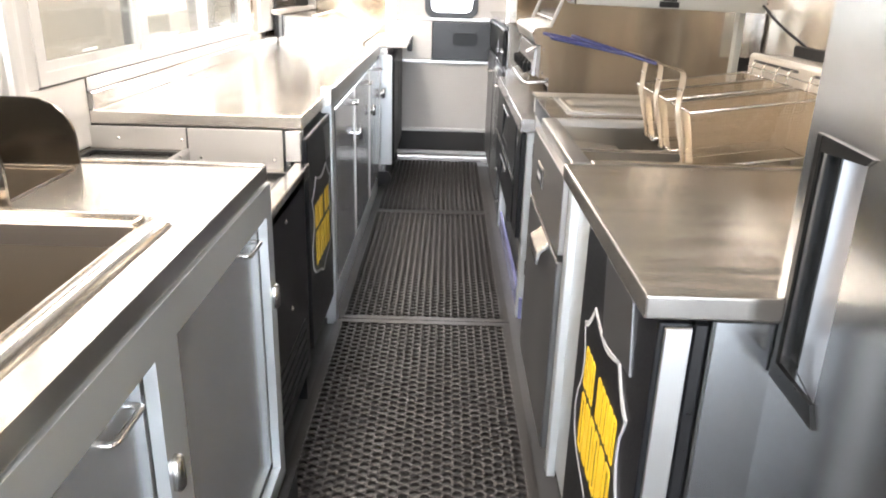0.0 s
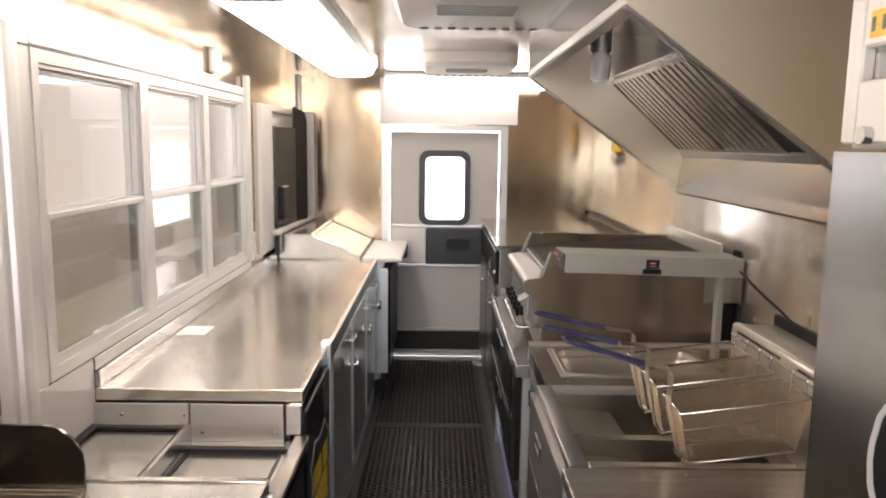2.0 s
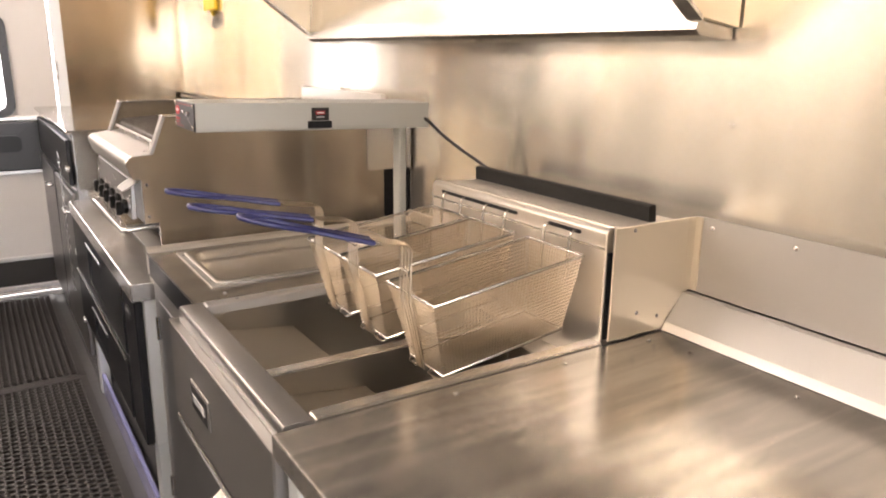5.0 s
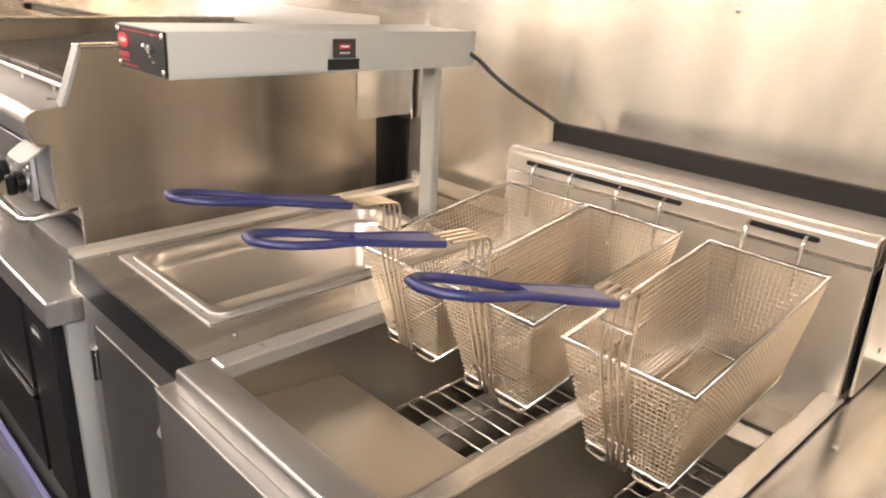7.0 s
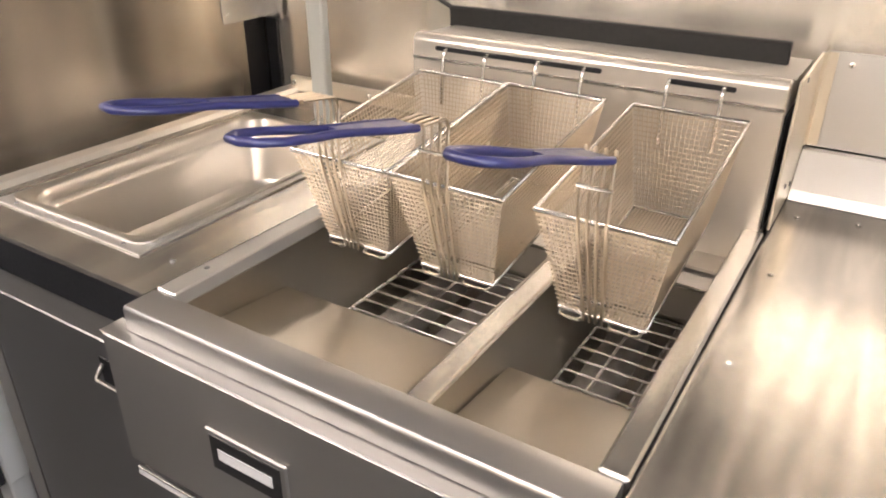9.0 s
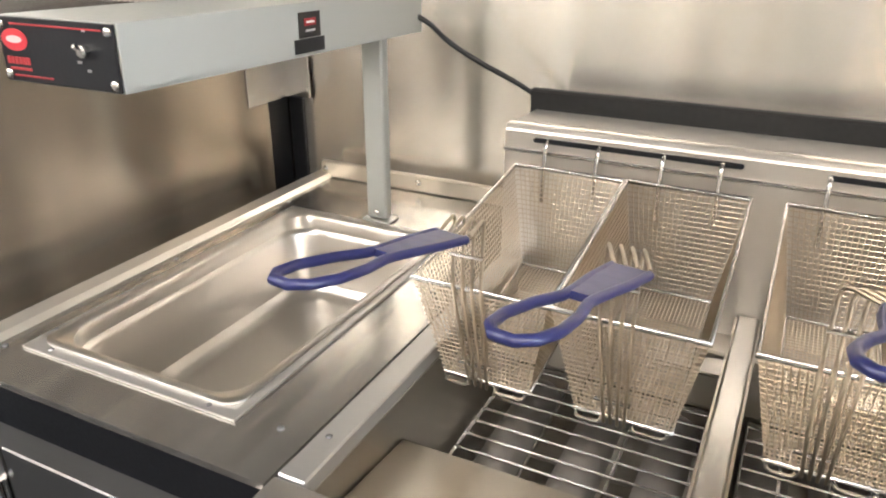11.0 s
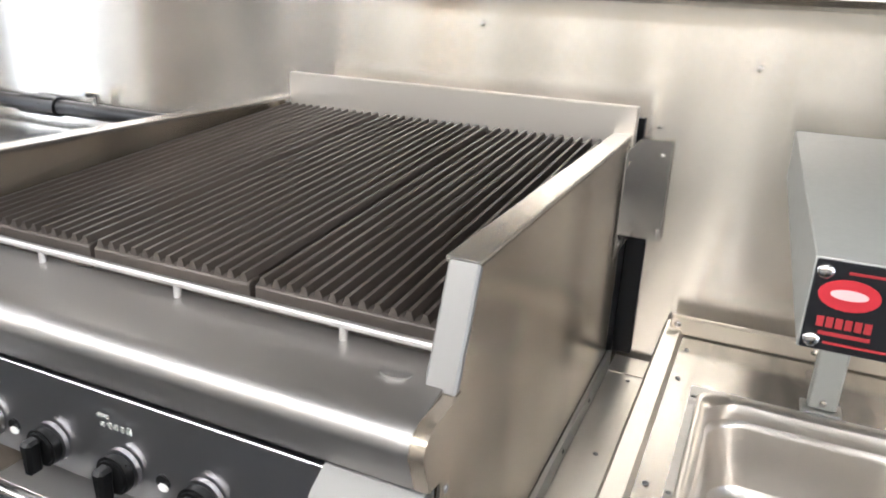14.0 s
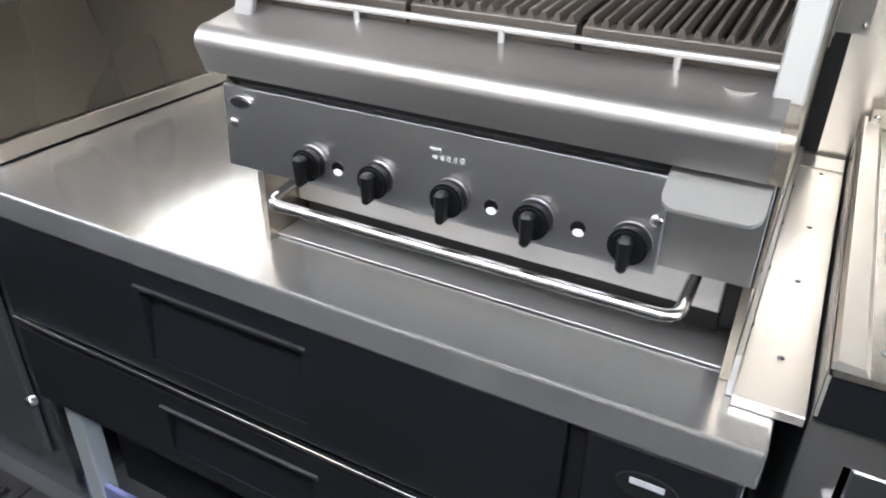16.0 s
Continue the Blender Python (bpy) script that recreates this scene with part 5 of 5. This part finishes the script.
part("kick_rail", box(0.385, 0.40, 2.76, 4.04, 0.0, 0.09, 0.002), FILM, t, "kick rail still under blue film")
part("inner_panel", box(0.48, 0.50, 2.77, 4.03, 0.0, 0.343, 0.002), BLACK, t)

t = thing("filler_strip", (0.75, 2.778, 0.827), "narrow riveted steel filler between grill and food warmer", "trim strip")
part("base_plate", box(0.405, 1.185, 2.726, 2.7998, 0.8268, 0.840, 0.001), FILLER_STEEL, t)
part("end_plate", box(1.12, 1.185, 2.726, 2.7998, 0.8402, 0.8425, 0.0005), FILLER_STEEL, t, "overlapping end plate")
part("flange", prism([(0.420, 0.8275), (0.440, 0.868), (1.14, 0.870), (1.14, 0.8275)], "y", 2.8000, 2.8073, 0.0008), DECK_STEEL, t, "upright flange against the grill")
screws([(x, 2.761, 0.8405) for x in (0.50, 0.69, 0.868, 1.10)], "z", t, 0.004, DARK_STEEL)
screws([(0.53 + 0.15 * k, 2.7998, 0.856) for k in range(4)], "y", t, 0.004, DARK_STEEL)

# ---------------------------------------------------------------- charbroiler
t = thing("charbroiler", (0.75, 3.14, 0.826), "stainless countertop gas charbroiler with ribbed iron grates", "grill")
G0, G1 = 2.808, 3.474
part("base_plate", box(0.447, 1.10, G0 + 0.0105, G1 - 0.0105, 0.828, 0.8305, 0.0005), DECK_STEEL, t)
part("body", box(0.52, 1.10, G0 + 0.012, G1 - 0.012, 0.834, 1.135, 0.002), BLACK, t)
part("front_lower", box(0.500, 0.508, G0 + 0.03, G1 - 0.012, 0.866, 0.985, 0.002), DECK_STEEL, t, "pale steel strip under the panel")
sidep = [(0.430, 0.828), (0.430, 0.972), (0.393, 0.972), (0.393, 1.090), (0.378, 1.094), (0.372, 1.14), (0.425, 1.152), (0.466, 1.248), (1.110, 1.246), (1.110, 0.828)]
for y, s in ((G0, 1), (G1, -1)):
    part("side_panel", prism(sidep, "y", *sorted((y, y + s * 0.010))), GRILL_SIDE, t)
    part("side_cap", prism([(0.459, 1.249), (1.110, 1.247), (1.110, 1.253), (0.459, 1.255)], "y", *sorted((y, y + s * 0.030)), bevel=0.001), STEEL_X, t)
    part("front_post", prism([(0.418, 1.152), (0.459, 1.254), (0.467, 1.248), (0.427, 1.146)], "y", *sorted((y - s * 0.001, y + s * 0.027)), bevel=0.002), POST_STEEL, t)
nose = [(0.470, 1.166)] + [(0.383 + 0.024 * math.cos(radians(a)), 1.130 + 0.024 * math.sin(radians(a)) * 0.85) for a in range(80, 200, 12)] + [(0.372, 1.092), (0.385, 1.088), (0.470, 1.10)]
part("deck", prism(nose, "y", G0 + 0.0102, G1 + 0.012), GRILL_DECK, t, "rounded steel front deck", smooth=40)
cap = [(0.428, 1.1535)] + nose[1:-2] + [(0.372, 1.092), (0.393, 1.090), (0.393, 0.972), (0.428, 0.972)]
ec = part("end_cap", prism(cap, "y", G0 - 0.003, G0 + 0.010), GRILL_SIDE, t, "satin end cap of the control box", smooth=40)
screws([(0.405, G0 - 0.003, 1.075), (0.405, G0 - 0.003, 0.99)], "y", ec, 0.004, DARK_STEEL)
part("box_fill", box(0.404, 0.469, G0 + 0.0105, G1 - 0.0105, 0.986, 1.077, 0.001), DECK_STEEL, t)
part("panel_gap", box(0.392, 0.43, G0 + 0.012, G1 - 0.004, 1.078, 1.092, 0.001), BLACK, t)
pn = part("control_panel", prism([(0.388, 0.972), (0.394, 1.080), (0.402, 1.080), (0.400, 0.972)], "y", 2.908, G1 + 0.004, 0.001), PANEL_STEEL, t, "grey control panel")
part("cover_plate", prism([(0.391, 0.972), (0.391, 1.085), (0.402, 1.085), (0.402, 0.972)], "y", G0 + 0.002, 2.905, 0.001), GRILL_DECK, t)
lip = prism(round_rect(0.345, 0.395, 2.812, 2.905, 0.014, 4), "z", 1.088, 1.092)
for v in lip.verts:
    v.co.z += (v.co.x - 0.395) * 0.62
part("scoop_tab", lip, POST_STEEL, t, "small sloping steel tab")
screws([(0.389, 2.915, 1.033), (0.389, 3.462, 1.033)], "x", pn, 0.007)
oz = part("panel_badge", prism(oval(3.448, 1.062, 0.017, 0.008), "x", 0.3885, 0.392), CHROME, pn, "oval metal badge", smooth=None)
part("badge_face", prism(oval(3.448, 1.062, 0.013, 0.0055), "x", 0.3878, 0.3886), BLACK_PLASTIC, oz)
for i, (dy, w, h) in enumerate(((0.018, 0.005, 0.004), (0.008, 0.004, 0.006), (0.0, 0.004, 0.006), (-0.008, 0.004, 0.006), (-0.017, 0.005, 0.007))):
    part("panel_mark", box(0.3878, 0.3895, 3.148 + dy - w / 2, 3.148 + dy + w / 2, 1.046, 1.046 + h, 0), LAMP_GREY, pn)
part("panel_mark", box(0.3878, 0.3900, 3.158, 3.172, 1.056, 1.059, 0), LAMP_GREY, pn)
for y in (3.301, 3.094, 2.993):
    part("sight_hole", disc((0.3895, y, 1.004), "x", 0.0085, 0.003, 16), KNOB, pn)
    # metal lip in flat white, the colour giving its glint
    part("sight_lip", prism(oval(y - 0.001, 0.9995, 0.0062, 0.0042), "x", 0.3865, 0.388), PAPER, pn, "lip of the sight hole with its glint painted white")
for y in (3.338, 3.241, 3.143, 3.041, 2.936):
    k = part("knob", disc((0.377, y, 1.005), "x", 0.0208, 0.014, 24, bevel=0.003), KNOB, pn, "black plastic burner knob", smooth=45)
    part("knob_base", disc((0.3865, y, 1.005), "x", 0.0225, 0.005, 24), PANEL_STEEL, k, smooth=45)
    part("knob_fin", prism([(y - 0.0052, 0.982), (y + 0.0052, 0.982), (y + 0.0075, 1.021), (y - 0.0075, 1.021)], "x", 0.354, 0.371, 0.0035), KNOB, k)
part("drip_tray", box(0.509, 0.519, G0 + 0.03, G1 - 0.03, 0.834, 0.93, 0.001), FLUE_BLACK, t, "dark drip tray slot")
part("rail", rod(bend([(0.44, 3.385, 0.953), (0.345, 3.385, 0.944), (0.345, 2.866, 0.944), (0.44, 2.866, 0.953)], 0.022), 0.0072, 10), CHROME, t, "polished tray rail", smooth=60)
# grates
part("grate_rail", rod([(0.448, G0 + 0.02, 1.176), (0.448, G1 - 0.02, 1.176)], 0.0042, 8), DECK_STEEL, t, smooth=60)
for y in (2.928, 3.118, 3.306):
    part("rail_foot", rod([(0.448, y, 1.150), (0.448, y, 1.176)], 0.0042, 8), DECK_STEEL, t, smooth=60)
part("firebox", box(0.47, 1.10, G0 + 0.013, G1 - 0.013, 1.136, 1.142, 0), BLACK, t)
for y in (2.94, 3.04, 3.14, 3.24, 3.34):
    part("radiant", prism([(y - 0.035, 1.143), (y + 0.035, 1.143), (y, 1.168)], "x", 0.49, 1.08), IRON, t)
part("back_splash", box(1.101, 1.116, 2.804, 3.447, 1.22, 1.296, 0.002), FILLER_STEEL, t, "low rear splash plate")
zf, zb = 1.190, 1.236
for g in range(3):
    y0 = G0 + 0.023 + g * 0.2065
    y1 = y0 + 0.2000
    gr = part("grate", prism([(0.457, zf - 0.030), (0.457, zf - 0.003), (0.462, zf), (0.475, zf), (0.475, zf - 0.03)], "y", y0, y1, 0.001), IRON, t, "heavy ribbed cast iron grate")
    part("end_bar", prism([(1.075, zb - 0.022), (1.075, zb), (1.09, zb), (1.09, zb - 0.022)], "y", y0, y1), IRON, gr)
    n = 13
    p = (y1 - y0) / n
    for i in range(n):
        y = y0 + (i + 0.5) * p
        bm = bmesh.new()
        prof = [(-0.0038, -0.020), (-0.0048, -0.003), (-0.0019, 0.007), (0.0019, 0.007), (0.0048, -0.003), (0.0038, -0.020)]
        A = [bm.verts.new((0.459, y + a, zf + (b if b > 0 else b * 0.3))) for a, b in prof]
        B = [bm.verts.new((1.088, y + a, zb + b)) for a, b in prof]
        bm.faces.new(A)
        bm.faces.new(B[::-1])
        for k in range(6):
            bm.faces.new((A[k], A[(k + 1) % 6], B[(k + 1) % 6], B[k]))
        part("grate_bar", bm, IRON, gr)
circle = lambda r: [(0.425 + r * 0.7 * math.cos(2 * math.pi * k / 20), 2.863 + r * math.sin(2 * math.pi * k / 20)) for k in range(20)]
part("lighting_hole", ring(circle(0.0150), circle(0.0130), "z", 1.150, 1.1580), GRILL_DECK, t, "round lighting hole", smooth=40)
part("hole_dark", prism(circle(0.0130), "z", 1.150, 1.1572), GRILL_DECK, t)
# the grill stands a little further back on the base, its panel a little lower
for me in {ob.data for ob in t.children_recursive}:
    me.transform(Matrix.Translation((0.015, 0, 0)))
for me in {ob.data for ob in (pn, *pn.children_recursive)}:
    me.transform(Matrix.Translation((-0.011, -0.006, -0.005)))

wb = box(1.188, 1.1915, 2.752, 2.808, 1.066, 1.236, 0.001)
box(1.066, 1.188, 2.8038, 2.8073, 1.066, 1.236, 0.001, bm=wb)
t = thing("wall_bracket", (1.15, 2.78, 1.066), "small screwed steel bracket plate behind the grill", "bracket")
part("plate", wb, STEEL, t)
screws([(1.187, 2.760, 1.083), (1.187, 2.768, 1.212)], "x", t, 0.005)
screws([(1.080, 2.8030, 1.085), (1.080, 2.8030, 1.215), (1.170, 2.8030, 1.085)], "y", t, 0.005)
t = thing("gap_panel", (1.16, 2.82, 0.845), "black panel closing the gap behind the grill", "panel")
part("sheet", box(1.1256, 1.188, 2.809, 2.86, 0.845, 1.198, 0.001), BLACK, t)
# black strip added for the panel's dark reflection in the wall
part("wall_sheet", box(1.192, 1.198, 2.776, 2.8085, 0.845, 1.064, 0.001), BLACK, t)
part("upper_sheet", box(1.192, 1.198, 2.803, 2.86, 1.200, 1.268, 0.001), BLACK, t)
screws([(1.198, 2.779, 1.257)], "x", t, 0.005)

# ---------------------------------------------------------------- enclosed equipment cabinet
t = thing("equipment_cabinet", (0.77, 4.8, 0), "stainless equipment cabinet with a flat top and latched front", "cabinet")
part("body", box(0.385, 1.185, 4.075, 5.555, 0.0, 1.085, 0.003), STEEL_V, t)
part("top", box(0.365, 1.17, 4.065, 5.558, 1.086, 1.104, 0.003), STEEL, t)
part("base_flange", box(0.42, 1.185, 4.052, 4.066, 0.828, 0.862, 0.002), STEEL_X, t)
# this side's dark reflection is put into the sheet colour
part("side_skin", box(0.39, 1.16, 4.0665, 4.0745, 0.863, 1.085, 0.001), CABINET_SIDE_DIM, t)
for y0, y1 in ((4.12, 4.80), (4.86, 5.52)):
    d = part("door", box(0.366, 0.383, y0, y1, 0.12, 0.84, 0.004), DARK_STEEL, t)
    bar_pull(d, 0.366, y0 + 0.04, y0 + 0.14, 0.76, -1)
part("vent_panel", box(0.366, 0.383, 4.14, 5.45, 0.87, 1.06, 0.004), BLACK, t, "black front opening")
for z in (0.95, 0.60, 0.30):
    part("latch", disc((0.36, 4.10, z), "x", 0.016, 0.016, 14, bevel=0.003), CHROME, t, smooth=45)

solo("gas_pipe", rod([(1.175, 3.60, 1.152), (1.175, 5.50, 1.152)], 0.018, 12), BLACK_PLASTIC, "black gas pipe along the wall", "pipe", smooth=60)
solo("gas_valve", rod(bend([(1.175, 4.02, 1.152), (1.175, 4.02, 1.195), (1.14, 4.02, 1.20)], 0.01), 0.009, 8), CHROME, "small chrome valve on the gas pipe", "valve", smooth=60)
solo("pipe_coupling", rod([(1.175, 4.14, 1.152), (1.175, 4.26, 1.152)], 0.024, 12), BLACK_PLASTIC, "black coupling sleeve on the gas pipe", "pipe fitting", smooth=60)

t = thing("fire_pull_station", (XR, 4.86, 1.65), "yellow fire suppression pull tag on the wall", "fire pull")
part("plate", box(XR - 0.022, XR - 0.002, 4.73, 4.94, 1.62, 1.83, 0.008), YELLOW, t)
part("body", prism([(y, z) for y, z in oval(4.83, 1.58, 0.07, 0.045)], "x", XR - 0.03, XR - 0.002), CHROME, t)
for z in (1.78, 1.75, 1.72):
    part("mark", box(XR - 0.0235, XR - 0.0222, 4.76, 4.91, z, z + 0.008, 0), BLACK_PLASTIC, t)
for k, (y, z) in enumerate(((2.645, 1.36), (2.29, 1.33), (2.0, 1.36), (1.62, 1.30), (3.9, 1.55), (4.9, 1.75), (3.1, 1.4))):
    solo("wall_screw", ball((XR - 0.001, y, z), 0.006, (0.45, 1, 1), u=8, v=6), CHROME, "small screw head in the wall sheet", "screw", "wall screws", smooth=60)

# ---------------------------------------------------------------- exhaust hood
t = thing("exhaust_hood", (0.9, 2.5, 1.9), "stainless exhaust hood with sloped baffle filters", "hood")
H0, H1 = 1.625, 3.33
slope = [(0.43, 2.155), (0.43, 1.957), (1.10, 1.482), (1.195, 1.468), (1.195, 2.155)]
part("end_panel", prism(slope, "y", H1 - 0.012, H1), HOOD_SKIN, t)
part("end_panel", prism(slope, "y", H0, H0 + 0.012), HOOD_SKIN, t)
for y0, y1 in ((H0 - 0.0015, H0 + 0.030), (H1 - 0.030, H1 + 0.0015)):
    part("edge_flange", prism([(0.430, 1.9565), (1.100, 1.4815), (1.0965, 1.4765), (0.4265, 1.9515)], "y", y0, y1), STEEL, t, "bright folded edge of the hood end")
part("front_panel", box(0.43, 0.442, H0 + 0.012, H1 - 0.012, 1.955, 2.155, 0.001), STEEL, t)
part("front_lip", prism([(0.428, 1.957), (0.428, 1.977), (0.47, 1.977), (0.48, 1.957), (0.47, 1.952), (0.44, 1.952)], "y", H0 + 0.012, H1 - 0.012), ALU, t, "bright rolled lower edge")
part("roof", box(0.443, 1.195, H0 + 0.012, H1 - 0.012, 2.13, 2.154, 0.001), STEEL, t)
part("trough", prism([(1.099, 1.463), (1.112, 1.453), (1.195, 1.446), (1.195, 1.640), (1.135, 1.640), (1.120, 1.616), (1.106, 1.50)], "y", H0 + 0.012, H1 - 0.012), TROUGH_STEEL, t, "grease trough below the filters")
# filters: plane from the trough up to the front
A, B = Vector((1.12, 0, 1.655)), Vector((0.80, 0, 1.95))
d = (B - A).normalized()
nv = Vector((-d.z, 0, d.x))
if nv.x > 0:
    nv = -nv
for ya, yb in ((2.800, 3.312), (2.280, 2.792), (1.642, 2.154)):
    fr = bmesh.new()
    def slab(s0, s1, y0, y1, h0, h1, bm=None):
        bm = bm or bmesh.new()
        vs = [bm.verts.new(A + d * s + Vector((0, y, 0)) + nv * h) for s in (s0, s1) for y in (y0, y1) for h in (h0, h1)]
        for f in ((0, 1, 3, 2), (4, 6, 7, 5), (0, 4, 5, 1), (2, 3, 7, 6), (0, 2, 6, 4), (1, 5, 7, 3)):
            bm.faces.new([vs[i] for i in f])
        return bm
    W = (B - A).length
    for s in ((0, 0.016, ya, yb), (W - 0.016, W, ya, yb), (0.016, W - 0.016, ya, ya + 0.008), (0.016, W - 0.016, yb - 0.008, yb)):
        slab(*s, -0.01, 0.02, fr)
    ft = part("filter", fr, STEEL, t, "baffle filter panel")
    part("filter_back", slab(0.012, W - 0.012, ya + 0.006, yb - 0.006, -0.02, -0.012), BLACK, ft)
    for k in range(8):
        y = ya + 0.020 + k * 0.0605
        bf = slab(0.017, W - 0.017, y, y + 0.005, 0.002, 0.018)
        slab(0.017, W - 0.017, y + 0.005, y + 0.033, 0.012, 0.018, bf)
        slab(0.017, W - 0.017, y + 0.033, y + 0.038, 0.002, 0.018, bf)
        part("baffle", bf, HOOD_BAFFLE, ft)
# shadow between the filters, put in as a black plate
part("gap_plate", prism([(1.122, 1.648), (0.802, 1.943), (0.808, 1.950), (1.128, 1.655)], "y", 2.156, 2.278), BLACK, t, "black plate for the shadow gap between the filters")
part("upper_plate", prism([(0.80, 1.95), (0.79, 1.96), (0.79, 2.129), (0.80, 2.129)], "y", H0 + 0.013, H1 - 0.013), STEEL, t)
part("drip_lip", prism([(1.116, 1.618), (1.104, 1.640), (1.112, 1.650), (1.128, 1.632)], "y", H0 + 0.012, H1 - 0.012), ALU, t)
jar = thing("hood_light", (0.66, 2.94, 2.13), "frosted glass jar light under the hood roof", "light")
part("cap", disc((0.66, 2.94, 2.072), "z", 0.040, 0.115, 20, bevel=0.004), ALU, jar, smooth=45)
part("jar", disc((0.66, 2.94, 1.958), "z", 0.034, 0.112, 20, r2=0.042, bevel=0.01), JAR_GLASS, jar, "frosted glass jar", smooth=45)

# ---------------------------------------------------------------- small wall and cabinet details
solo("wall_joint", box(XR - 0.004, XR - 0.001, 2.255, 2.285, 0.965, 1.16, 0.001), WALL_STEEL, "narrow upright joint strip on the wall", "trim strip")
bm = bmesh.new()
for k in range(26):
    z = 0.98 - k * 0.024
    a = Vector((0.352, 4.33 + 0.004 * math.sin(k * 0.7), z))
    e = Vector((0.006, 0, 0)) if k % 2 else Vector((0, 0.006, 0))
    rod([a + e * 0.8 + Vector((0, 0, 0.010)), a - e * 0.8 + Vector((0, 0, 0.010)), a - e * 0.8 - Vector((0, 0, 0.010)), a + e * 0.8 - Vector((0, 0, 0.010))], 0.0024, 5, bm, closed=True)
solo("hanging_chain", bm, CHROME, "thin steel chain hanging on the cabinet front", "chain", smooth=60)
t = bpy.data.objects["sink_cabinet"]
for y in (0.935, 0.972):
    part("hinge_leaf", box(FX - 0.004, FX + 0.004, y, y + 0.022, 0.16, 0.79, 0.001), GALV, t)
part("hinge_pin", rod([(FX + 0.004, 0.966, 0.16), (FX + 0.004, 0.966, 0.79)], 0.005, 8), CHROME, t, smooth=60)
